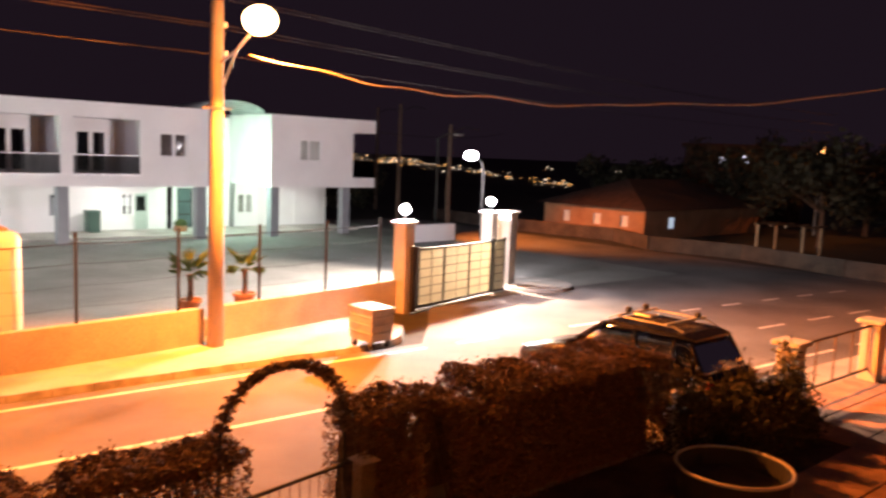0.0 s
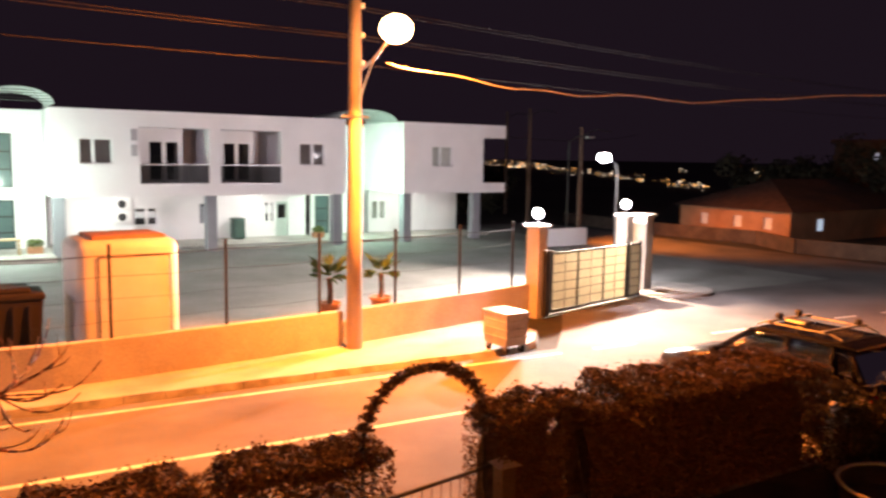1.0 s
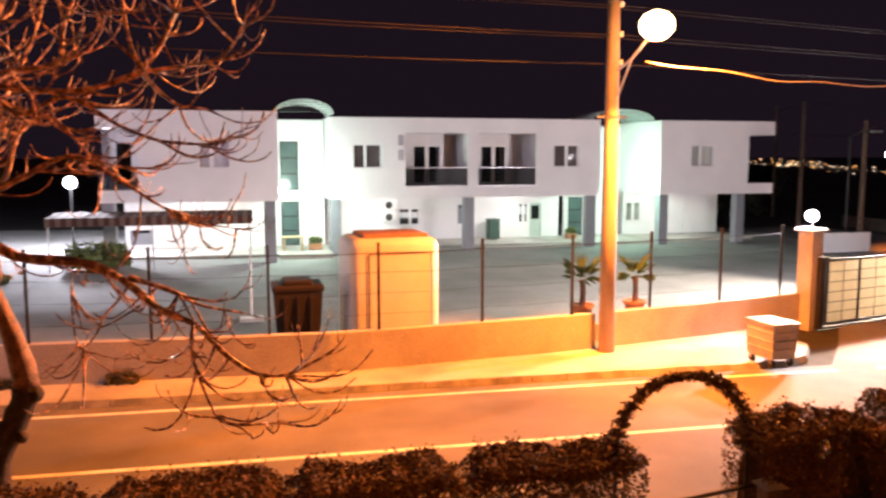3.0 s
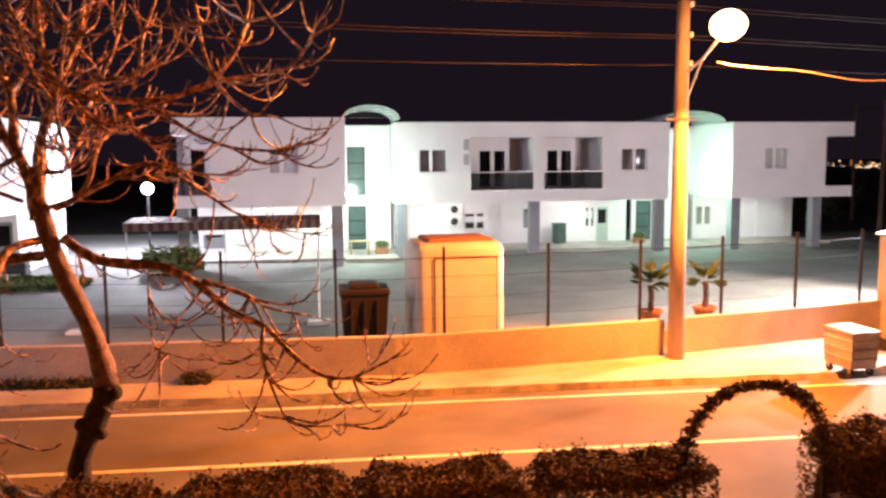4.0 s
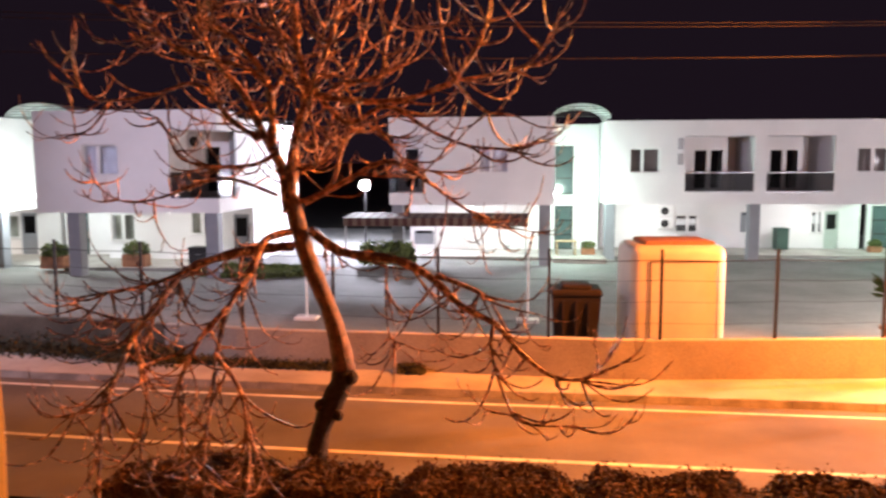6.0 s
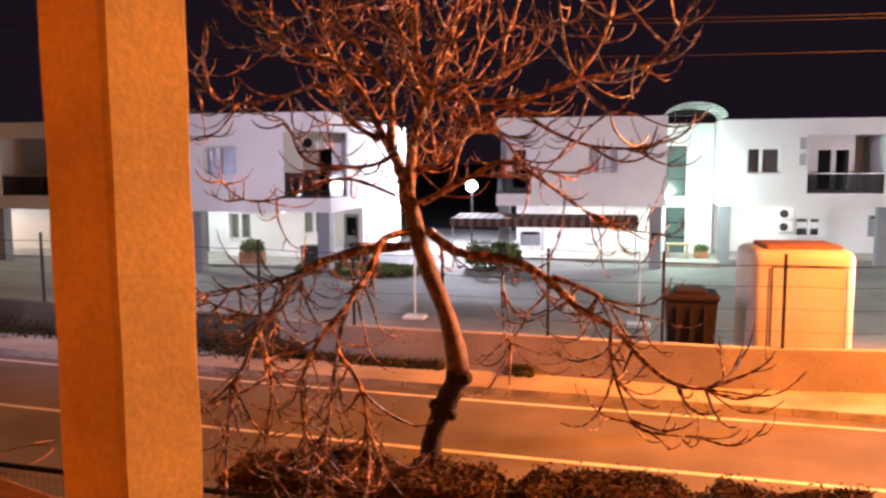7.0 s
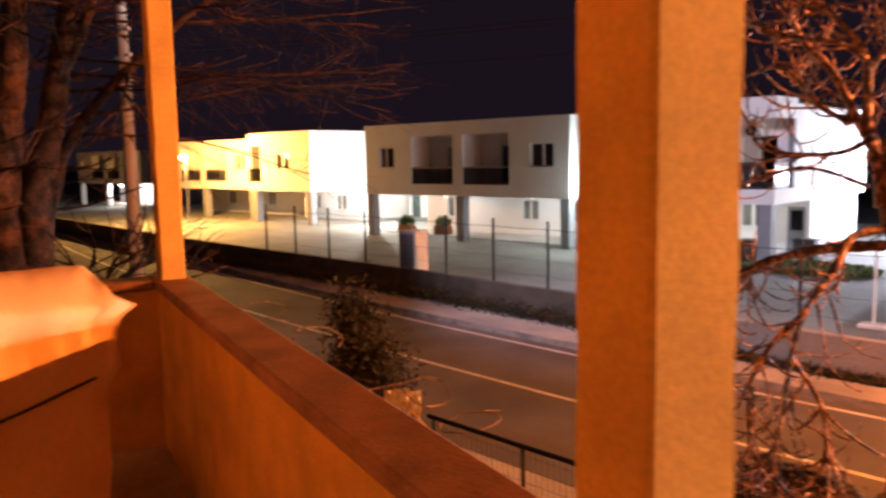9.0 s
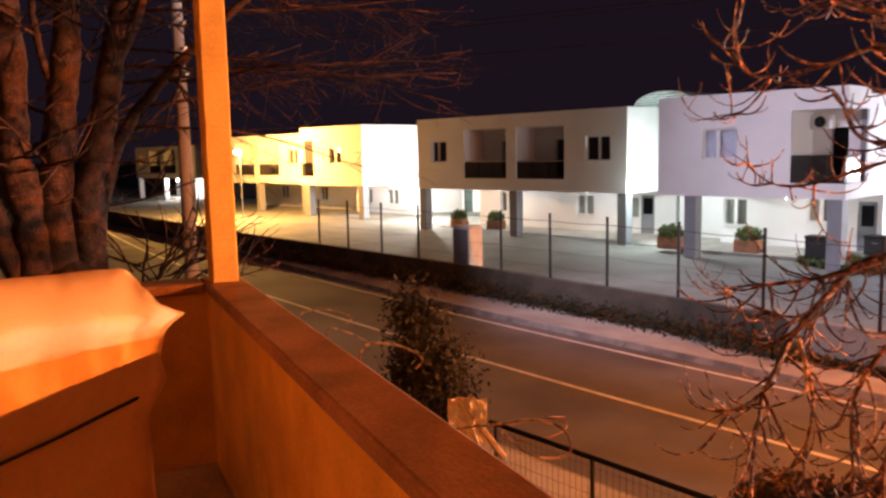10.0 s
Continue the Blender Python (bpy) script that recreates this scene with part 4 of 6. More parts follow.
for z in (0.38, 0.58, 0.78):
    part("rib", Shape().rbox(-0.39, 0.39, -0.505, 0.505, z, z + 0.05, 0.012, 1), BIN, bn)
part("lid", Shape().rbox(-0.42, 0.42, -0.55, 0.55, 0.96, 1.03, 0.02, 2), BIN, bn, "pale flat lid")
for x in (-0.28, 0.28):
    for y in (-0.36, 0.36):
        w = part("wheel", Shape().lathe([(0.02, -0.03), (0.1, -0.03), (0.1, 0.03), (0.02, 0.03)], (0, 0, 0), 14), RUBBER, bn)
        w.matrix_basis = pose(x, y, 0.1, 0, 90, 0)
        part("fork", Shape().box(x - 0.05, x + 0.05, y - 0.04, y + 0.04, 0.1, 0.2), GALV, bn)
bn.scale = (0.86, 0.86, 0.95)
mc = thing("meter_cabinet", (-20.0, 19.55, 0.25), "white and grey electric meter cabinet behind the wall", "cabinet", rz=-6)
part("body", Shape().rbox(-0.42, 0.42, -0.3, 0.3, 0, 1.95, 0.02, 1), SHEET, mc)
part("door", Shape().rbox(-0.38, 0.38, -0.325, -0.3, 0.2, 1.85, 0.01, 1), GREYPAINT, mc)
for x, y in ((-6.36, 22.15), (-0.11, 22.75)):
    q = thing("sign_stand", (x, y, yard_z(x)), "white post on a square concrete foot in the courtyard", "post", "courtyard posts")
    part("foot", Shape().rbox(-0.32, 0.32, -0.25, 0.25, 0, 0.1, 0.02, 1), SHEET, q)
    part("post", Shape().tube([(0, 0, 0.1), (0, 0, 2.1)], 0.03, 8), FRAME, q)
aw = thing("awning", (-7.7, 33.3, 0.2), "red and cream striped awning over a shop front", "awning")
n = 40
for i in range(n):
    a, b = 7.75 * i / n, 7.75 * (i + 1) / n
    part("stripe", Shape().add([(a, 0, 1.76), (b, 0, 1.76), (b, 0, 2.1), (a, 0, 2.1), (b, 2.0, 2.2), (a, 2.0, 2.2), (a, 0.02, 1.76), (b, 0.02, 1.76), (b, 0.02, 2.08), (a, 0.02, 2.08)],
                               [(0, 1, 2, 3), (3, 2, 4, 5), (7, 6, 9, 8)]), AWNING_A if i % 2 else AWNING_B, aw)
for x in (0.1, 3.9, 7.65):
    part("strut", Shape().tube([(x, 0.05, 2.08), (x, 0.05, -0.1)], 0.03, 6), GALV, aw)
for p in ((2.95, 38.2, 0.27), (17.2, 41.2, 0.13), (-18.9, 30.6, 0.43), (-15.9, 31.4, 0.43), (-33.9, 33.0, 0.33), (-31.6, 33.6, 0.33)):
    plant_box(p, 0, 0.62 if p[0] > 0 else 1.0)
for x, y in ((-12.95, 30.9), (-11.75, 33.4)):
    q = thing("storage_box", (x, y, 0.3 if y > 32 else 0.43), "black plastic storage box with a lid under the block", "box", "storage boxes")
    part("body", Shape().rbox(-0.42, 0.42, -0.3, 0.3, 0, 0.78, 0.03, 1), BLACK, q)
    part("lid", Shape().rbox(-0.45, 0.45, -0.33, 0.33, 0.78, 0.88, 0.03, 2), BLACK, q)
    part("handle", Shape().tube([(-0.12, -0.34, 0.6), (-0.1, -0.37, 0.6), (0.1, -0.37, 0.6), (0.12, -0.34, 0.6)], 0.012, 6), GALV, q)
tb = thing("side_table", (1.9, 38.0, 0.27), "small pale wooden side table by the entrance", "table")
part("tabletop", Shape().rbox(-0.5, 0.5, -0.3, 0.3, 0.62, 0.68, 0.01, 1), WOOD, tb)
for x in (-0.42, 0.42):
    for y in (-0.24, 0.24):
        part("leg", Shape().box(x - 0.04, x + 0.04, y - 0.04, y + 0.04, 0, 0.62), WOOD, tb)
ub = thing("wheelie_bin", (12.95, 42.0, 0.13), "dark green wheeled bin against the wall", "bin")
part("body", Shape().rbox(-0.3, 0.3, -0.35, 0.35, 0.05, 1.05, 0.03, 1), mat("green_plastic", (0.03, 0.08, 0.06), 0.5), ub)
part("lid", Shape().rbox(-0.33, 0.33, -0.38, 0.38, 1.05, 1.13, 0.03, 2), mat("green_lid", (0.03, 0.09, 0.07), 0.5), ub)

# ---------------------------------------------------------------- house on the side road, walls, distance
hs = thing("bungalow", (41.2, 28.6, 0), "low ochre bungalow with a hipped tiled roof", "house", rz=91)
hw, hd, hh = 8.0, 14.0, 1.85
wins = [(1.2, 1.8), (3.3, 3.9), (5.8, 6.4)]
part("wall", Shape().wall(0, hw, 0, hh, 0, 0.25, [(a, b, 0.7, 1.4) for a, b in wins]), OCHRE, hs)
part("wall", Shape().box(0, 0.25, -hd, 0, 0, hh), OCHRE, hs)
part("wall", Shape().box(hw - 0.25, hw, -hd, 0, 0, hh), OCHRE, hs)
hs.matrix_basis = pose(41.2, 28.6, 0, 0, 0, 91)
part("roof", Shape().add([(-0.4, 0.65, hh - 0.02), (hw + 0.4, 0.65, hh - 0.02), (hw + 0.4, -hd - 0.4, hh - 0.02), (-0.4, -hd - 0.4, hh - 0.02), (hw / 2, -3.4, hh + 1.75), (hw / 2, -hd + 3.5, hh + 1.75)],
                         [(0, 1, 4), (1, 2, 5, 4), (2, 3, 5), (3, 0, 4, 5), (0, 3, 2, 1)]), TILE, hs)
for a, b in wins:
    w = part("window", Shape().box(a, b, 0.08, 0.14, 0.7, 0.76).box(a, b, 0.08, 0.14, 1.34, 1.4).box(a, a + 0.07, 0.08, 0.14, 0.76, 1.34).box(b - 0.07, b, 0.08, 0.14, 0.76, 1.34), FRAME, hs)
    part("blind", Shape().box(a + 0.07, b - 0.07, 0.06, 0.075, 0.76, 1.34), SHEET, w)
w = part("window", Shape().box(-0.03, 0.02, -3.0, -2.93, 0.6, 1.4).box(-0.03, 0.02, -2.37, -2.3, 0.6, 1.4).box(-0.03, 0.02, -2.93, -2.37, 1.34, 1.4).box(-0.03, 0.02, -2.93, -2.37, 0.6, 0.66), FRAME, hs)
part("blind", Shape().box(-0.012, -0.002, -2.93, -2.37, 0.66, 1.34), glow("lit_window", (0.5, 0.65, 0.8), 0.5), w, "dim bluish lit window blind")
s = Shape()
pts = [(39.0, 46), (38.2, 37), (39.4, 29.5), (37.4, 25.6), (38.6, 20.8), (37.2, 15.0), (36.8, 8), (37, -20)]
for (a, b), (c, d) in zip(pts, pts[1:]):
    n = Vector((d - b, a - c, 0)).normalized() * 0.22
    s.add([(a, b, -0.05), (c, d, -0.05), (c + n.x, d + n.y, -0.05), (a + n.x, b + n.y, -0.05), (a, b, 0.72), (c, d, 0.72), (c + n.x, d + n.y, 0.72), (a + n.x, b + n.y, 0.72)],
          [(4, 5, 6, 7), (0, 1, 5, 4), (2, 3, 7, 6), (0, 4, 7, 3), (1, 2, 6, 5)])
solid("garden_wall", s, OLDSTONE, "low rendered garden wall along the side road", "wall", "structure")
pg = thing("pergola", (39.5, 18.2, 0), "pale timber pergola behind the garden wall", "pergola")
for x, y in ((0, 0), (0, 2.4), (2, 0), (2, 2.4)):
    part("post", Shape().box(x - 0.05, x + 0.05, y - 0.05, y + 0.05, -0.05, 1.75), WOOD, pg)
for y in (-0.1, 0.8, 1.6, 2.4):
    part("beam", Shape().box(-0.3, 2.3, y - 0.04, y + 0.04, 1.75, 1.85), WOOD, pg)

for m, cnt, seed in ((TOWN_W, 120, 1), (TOWN_O, 150, 2)):
    s = Shape()
    r = np.random.default_rng(seed)
    for i in range(cnt):
        kind = r.choice(4, p=[0.62, 0.14, 0.19, 0.05])
        deg = (r.uniform(33.5, 50.0), r.uniform(36, 39), r.uniform(52.5, 55.5), r.uniform(46, 66))[kind]
        dip = (interp(deg, [(33, 7), (40, 17), (50, 44)]) + r.normal() * 3.2, r.uniform(8, 16), r.uniform(12, 26), r.uniform(10, 40))[kind]
        dip = max(dip, 5.0)
        dist = min(900.0, 6632 / dip * 0.93)
        q = dist * r.uniform(0.0002, 0.0006)
        x, y = dist * math.sin(radians(deg)), dist * math.cos(radians(deg))
        z = 4.69 - dip / 1414 * dist
        s.box(x - q * 1.3, x + q * 1.3, y - q, y + q, z, z + q)
    tagged(solid("town_lights", s, m, "scattered lights of a distant town", "town lights"), kind="stuff")

fh = thing("far_house", (66.5, 36.5, 0), "dark two-storey house with two lit windows", "house", rz=-58)
part("wall", Shape().wall(-5, 5, 0, 6.4, 0, 0.25, [(-0.3, 0.55, 4.9, 5.75), (-2.0, -1.6, 4.95, 5.55)]).box(-5, -4.75, 0.25, 7, 0, 6.4).box(4.75, 5, 0.25, 7, 0, 6.4).box(-4.75, 4.75, 6.75, 7, 0, 6.4), OLDSTONE, fh)
part("roof", Shape().box(-5.3, 5.3, -0.4, 7.3, 6.4, 6.65), TILE, fh)
for a, b, c, d in ((-0.3, 0.55, 4.9, 5.75), (-2.0, -1.6, 4.95, 5.55)):
    w = part("window", Shape().box(a, b, 0.1, 0.15, c, c + 0.06).box(a, b, 0.1, 0.15, d - 0.06, d).box((a + b) / 2 - 0.03, (a + b) / 2 + 0.03, 0.1, 0.15, c + 0.06, d - 0.06), FRAME, fh)
    part("blind", Shape().box(a, b, 0.17, 0.18, c, d), glow("far_lit_window", (0.75, 0.8, 1.0), 2.0 if b > 0 else 0.5), w, "lit window blind")


def clump_tree(place, h, w, seed, n=2600, material=None, label="dark leafy tree against the night sky"):
    t = thing("tree", place, label, "tree", "far trees")
    r = np.random.default_rng(seed)
    tr = Shape().tube([(0, 0, -0.1), (0.1, 0, h * 0.3), (0, 0.1, h * 0.55)], [0.22, 0.16, 0.08], 8)
    for k in range(6):
        a = k * 1.1
        tr.tube([(0.05, 0, h * 0.3 + k * 0.12), (math.cos(a) * w * 0.3, math.sin(a) * w * 0.3, h * 0.62), (math.cos(a) * w * 0.42, math.sin(a) * w * 0.42, h * 0.8)], [0.08, 0.05, 0.02], 5)
    part("trunk", tr, DARKBARK, t)
    c = r.normal(size=(26, 3)) * np.array([w * 0.26, w * 0.26, h * 0.16]) + np.array([0, 0, h * 0.66])
    idx = r.integers(0, 26, n)
    d = r.normal(size=(n, 3))
    d /= np.linalg.norm(d, axis=1)[:, None]
    p = c[idx] + d * (w * 0.15) * (0.5 + 0.6 * r.random((n, 1)))
    part("crown", leaves(p, d, 0.24, r, 1.6), material or DIMLEAF, t)


for i, (x, y, h, w) in enumerate(((52, 38, 6.0, 6), (55, 30, 7.5, 8), (50, 22, 7.5, 8), (58, 18, 8, 9), (48, 13, 4.4, 6), (62, 24, 8, 9), (66, 34, 7.5, 8), (70, 44, 7, 9), (31, 50, 2.6, 5), (37, 56, 2.6, 5), (43, 62, 2.8, 6))):
    clump_tree((x, y, 0), h * 0.8 if h > 4 else h, w, 20 + i, 2600)


# ---------------------------------------------------------------- garden front
solid("garden", Shape().add([(-60, -14, -0.02), (40, -14, -0.02), (40, 8.6, -0.02), (-60, 10.5, -0.02)], [(0, 1, 2, 3)]), EARTH, "dark bare garden soil in front of the house", "ground", "structure")
solid("verge", strip(frange(-60, 36, 2), lambda x: 7.2, lambda x: edge_y(x) - 6.1, 0.03), PAVING, "narrow concrete verge along the near side of the road", "pavement", "structure")
drive = tagged(new("driveway"), "reddish paved driveway beside the garden", "driveway", kind="structure")
slab = Shape().rbox(-0.49, 0.49, -0.49, 0.49, -0.05, 0.035, 0.012, 1).mesh("paving_slab", DRIVE)
for i in range(-2, 10):
    for j in range(9 if i > 2 else 7):
        q = new("paving_slab", slab)
        q.parent = drive
        q.location = (11.6 + i, -1.2 + j, 0.0)


def hedge(name, x0, x1, ymid, half, top, seed, density, label, gaps=0.0, twigs=True):
    r = np.random.default_rng(seed)
    t = thing(name, ((x0 + x1) / 2, ymid, 0), label, "hedge", "garden hedges")
    L = x1 - x0
    n = int(L * density * 3.8)
    x = r.uniform(-L / 2, L / 2, n)
    lump = np.array([noise.noise((a * 1.3, seed, 0)) for a in x])
    gap = np.array([noise.noise((a * 1.6, seed + 9, 3)) for a in x])
    ht = top * (1 + 0.10 * lump) + 0.05 * np.array([noise.noise((a * 6, seed, 5)) for a in x])
    hw = half * (1 + 0.25 * lump)
    ang = r.uniform(-0.15, math.pi + 0.15, n)
    deep = 1 - 0.35 * r.random(n) ** 2
    y = np.clip(np.cos(ang) * 1.35, -1, 1) * hw * deep + r.normal(size=n) * 0.03
    z = np.where(np.abs(np.cos(ang)) < 0.74, ht * deep ** 0.4, r.uniform(0.08, 1, n) * ht)
    keep = gap + r.normal(size=n) * 0.16 > -0.72 + gaps * 0.9
    z = z * np.clip(1.0 + 0.35 * np.minimum(gap + 0.15, 0), 0.6, 1)
    z = z + np.where(r.random(n) < 0.06, r.random(n) * 0.12, 0)
    p = np.stack([x, y, z], 1)[keep]
    nrm = np.stack([r.normal(size=n) * 0.3, np.cos(ang), np.sin(ang)], 1)[keep]
    part("foliage", leaves(p, nrm, 0.024, r, 1.9), HEDGE, t)
    st = Shape()
    for k in range(int(L * 5)):
        a = r.uniform(-L / 2, L / 2)
        if noise.noise((a * 1.6, seed + 9, 3)) < -0.6 + gaps:
            continue
        h = top * r.uniform(0.75, 1.12)
        st.tube([(a, r.uniform(-0.1, 0.1), 0), (a + r.uniform(-0.1, 0.1), r.uniform(-0.15, 0.15), h * 0.5), (a + r.uniform(-0.25, 0.25), r.uniform(-0.3, 0.3), h)], [0.018, 0.012, 0.004], 4)
    tagged(part("stem", st, DARKBARK, t), kind="stuff")
    if gaps < 0.3:
        # Opaque dark shell added inside the foliage to block light.
        shade_core = Shape()
        xs = frange(-L / 2 + 0.1, L / 2 - 0.1, 0.35)
        k = len(xs)
        for q in range(7):
            a = math.pi * q / 6
            shade_core.v += [(u, math.cos(a) * half * 0.62, max(0.0, min(1, math.sin(a) * 1.5)) * top * (0.82 + 0.08 * noise.noise((u * 1.3, seed, 0)))) for u in xs]
        shade_core.f = [(q * k + i, q * k + i + 1, (q + 1) * k + i + 1, (q + 1) * k + i) for q in range(6) for i in range(k - 1)]
        part("shade_core", shade_core, DARKBARK, t)


hedge("hedge", -4.85, -4.3, 8.2, 0.40, 1.30, 3, 3000, "sparse clipped evergreen hedge along the garden front", 0.35)
hedge("hedge", -4.3, 4.0, 8.15, 0.42, 1.38, 4, 4200, "tufted clipped evergreen hedge along the garden front", 0.32)
hedge("hedge", 5.35, 6.35, 7.95, 0.45, 1.55, 5, 4200, "clipped evergreen hedge beside the garden arch", 0.1)
hedge("hedge", 6.5, 11.0, 7.75, 0.72, 1.62, 6, 6000, "dense clipped evergreen hedge in deep shade", 0.0)
ar = thing("garden_arch", (4.65, 8.1, 0), "leafy climber trained over a garden arch", "arch")
ap = []
for k in range(25):
    a = math.pi * k / 24
    ap.append((-0.84 * math.cos(a), 0, 1.25 + 0.92 * math.sin(a) ** 0.8))
part("hoop", Shape().tube([(-0.84, 0, 0)] + ap + [(0.84, 0, 0)], 0.022, 6), BLACK, ar)
r = np.random.default_rng(8)
P3, N3 = [], []
for i in range(4200):
    q = ap[r.integers(0, 25)]
    d = r.normal(size=3)
    d /= np.linalg.norm(d)
    w = 0.025 + 0.035 * r.random() + (0.03 if q[0] > 0.3 else 0)
    P3.append((q[0] + d[0] * w + r.normal() * 0.03, d[1] * 0.1, q[2] + d[2] * w))
    N3.append(d)
part("climber", leaves(np.array(P3), np.array(N3), 0.026, r, 1.8), HEDGE, ar)
gg = thing("garden_gate", (4.65, 7.55, 0), "low black tubular garden gate", "gate")
part("top_rail", Shape().tube([(-1.0, -0.1, 0.96), (0.62, 0.12, 0.98)], 0.025, 8), BLACK, gg)
part("bottom_rail", Shape().tube([(-1.0, -0.1, 0.2), (0.62, 0.12, 0.2)], 0.02, 8), BLACK, gg)
for k in range(12):
    x = -0.95 + k * 0.14
    part("bar", Shape().tube([(x, -0.1 + (x + 1) * 0.136, 0.2), (x, -0.1 + (x + 1) * 0.136, 0.96)], 0.005, 6), BLACK, gg)
gp = thing("gate_post", (5.45, 7.6, 0), "small rendered gate post with a sloping cap", "post")
part("shaft", Shape().rbox(-0.1, 0.1, -0.1, 0.1, 0, 1.0, 0.01, 1), DARKWALL, gp)
part("cap", Shape().add([(-0.15, -0.15, 1.0), (0.15, -0.15, 1.0), (0.15, 0.15, 1.0), (-0.15, 0.15, 1.0), (0, 0, 1.1)], [(0, 1, 4), (1, 2, 4), (2, 3, 4), (3, 0, 4), (3, 2, 1, 0)]), RENDERED, gp)
fr = thing("garden_fence", (0, 0, 0), "black tubular garden fence with wire mesh", "fence")
part("top_rail", Shape().tube([(-7.5, 7.2, 1.5), (-4.4, 7.0, 1.5), (-2.6, 6.95, 1.5)], 0.03, 8), BLACK, fr)
for x in (-7.4, -6.0, -4.6, -3.2):
    part("post", Shape().tube([(x, 7.2 + (x + 7.5) * -0.05, 0), (x, 7.2 + (x + 7.5) * -0.05, 1.5)], 0.025, 8), BLACK, fr)
ep = thing("garden_stake", (-5.7, 5.43, 0), "pale crooked wooden stake below the terrace", "stake")
part("shaft", Shape().tube([(0, 0, -0.05), (0.01, 0.01, 1.2), (0, 0, 2.08), (-0.12, -0.11, 2.3), (-0.2, -0.19, 2.48)], [0.04, 0.036, 0.034, 0.03, 0.024], 7), WOOD, ep)
sc = thing("plastic_scrap", (-5.91, 5.23, 2.46), "torn pale plastic sheet caught on a garden stake", "plastic sheet")
s = Shape()
for j in range(13):
    for i in range(13):
        u, v = i / 12 - 0.5, j / 12
        fold = 0.07 * noise.noise((u * 6, v * 5, 4)) + 0.03 * noise.noise((u * 15, v * 13, 2))
        wide = 0.46 - 0.3 * max(0, v - 0.45) / 0.55
        s.v.append((u * wide * 0.8 + fold + 0.22 * max(0, v - 0.5), u * wide * 0.6 - fold + 0.12 * max(0, v - 0.5), 0.2 - v * 0.72 + 0.06 * noise.noise((u * 4, 1, 0))))
s.f = [(j * 13 + i, j * 13 + i + 1, j * 13 + i + 14, j * 13 + i + 13) for j in range(12) for i in range(12)]
part("sheet", s, SHEET, sc)
sc.scale = (0.72, 0.72, 0.6)
wl = thing("wire_loop", (-7.05, 7.45, 1.33), "loose loop of thin wire on the garden fence", "wire")
part("loop", Shape().tube([(0.42 * math.cos(k * math.pi / 12), 0.3 * math.sin(k * math.pi / 12), 0.12 + 0.1 * math.sin(k * math.pi / 12 + 1)) for k in range(25)], 0.007, 5), TERRACOTTA, wl)
part("tie", Shape().tube([(0, 0.28, 0.2), (0.05, 0.52, 0.15)], 0.006, 5), TERRACOTTA, wl)
m = Shape()
for k in range(9):
    m.tube([(-7.5, 7.2, 0.2 + k * 0.15), (-4.4, 7.0, 0.2 + k * 0.15), (-2.6, 6.95, 0.2 + k * 0.15)], 0.003, 3)
for k in range(60):
    x = -7.5 + k * 0.08
    m.tube([(x, 7.2 + (x + 7.5) * -0.05, 0.2), (x, 7.2 + (x + 7.5) * -0.05, 1.46)], 0.003, 3)
part("wire_mesh", m, BLACK, fr)


# ---------------------------------------------------------------- trees with bare branches
def smooth(pts, n=6):
    pts = [Vector(p) for p in pts]
    out = []
    for i in range(len(pts) - 1):
        a, b, c, d = pts[max(i - 1, 0)], pts[i], pts[i + 1], pts[min(i + 2, len(pts) - 1)]
        for k in range(n):
            u = k / n
            out.append(0.5 * ((2 * b) + (c - a) * u + (2 * a - 5 * b + 4 * c - d) * u * u + (3 * b - a - 3 * c + d) * u ** 3))
    return out + [pts[-1]]


def taper(pts, r0, r1, rng=None):
    n = len(pts)
    return [(r0 + (r1 - r0) * (i / (n - 1)) ** 0.8) * (1 + (rng.uniform(-0.12, 0.16) if rng else 0)) for i in range(n)]


def twig(shape, rng, start, way, length, r, up=0.5, level=2, wild=0.13):
    """A twig that droops a little and then turns up at its tip, with side twigs."""
    n = 8
    p, d, pts = Vector(start), Vector(way).normalized(), [Vector(start)]
    for i in range(n):
        d = (d + Vector((rng.gauss(0, wild), rng.gauss(0, wild), rng.gauss(0, wild * 0.7) + up * (0.3 * i / n - 0.05)))).normalized()
        p = p + d * length / n
        pts.append(p.copy())
    shape.tube(pts, [r * (1 - 0.55 * i / n) * rng.uniform(0.78, 1.3) for i in range(n + 1)], 5)
    if level > 0:
        for k in range(rng.choice((1, 2, 3)) if level > 1 else rng.choice((0, 1, 2))):
            i = rng.randint(2, n - 2)
            dd = (pts[i + 1] - pts[i]).normalized()
            side = Vector((rng.gauss(0, 1), rng.gauss(0, 1), rng.gauss(0.2, 0.6))).normalized()
            twig(shape, rng, pts[i], dd * 0.7 + side * 0.7, length * rng.uniform(0.3, 0.6), r * (1 - 0.5 * i / n) * 0.8, up, level - 1, wild)


rng = random.Random(11)
TX, TY = -2.6, 9.0
fig = thing("fig_tree", (TX, TY, 0), "bare fig tree with a leaning trunk and drooping branches", "tree")
tk = smooth([(-0.2, 0, -0.1), (-0.16, 0, 1.0), (-0.12, 0, 1.5), (0.06, 0, 1.95), (0.18, -0.02, 2.3), (0.05, 0, 2.9), (-0.17, 0.0, 3.45), (-0.3, 0.0, 3.85), (-0.4, 0.01, 4.3)], 5)
rad = [interp(i / (len(tk) - 1), [(0, 0.2), (0.27, 0.15), (0.38, 0.19), (0.43, 0.15), (0.49, 0.19), (0.64, 0.13), (0.9, 0.125), (1, 0.1)]) * 0.74 * rng.uniform(0.93, 1.1) for i in range(len(tk))]
# Below CUT the trunk and burls are darkened as shade.
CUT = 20
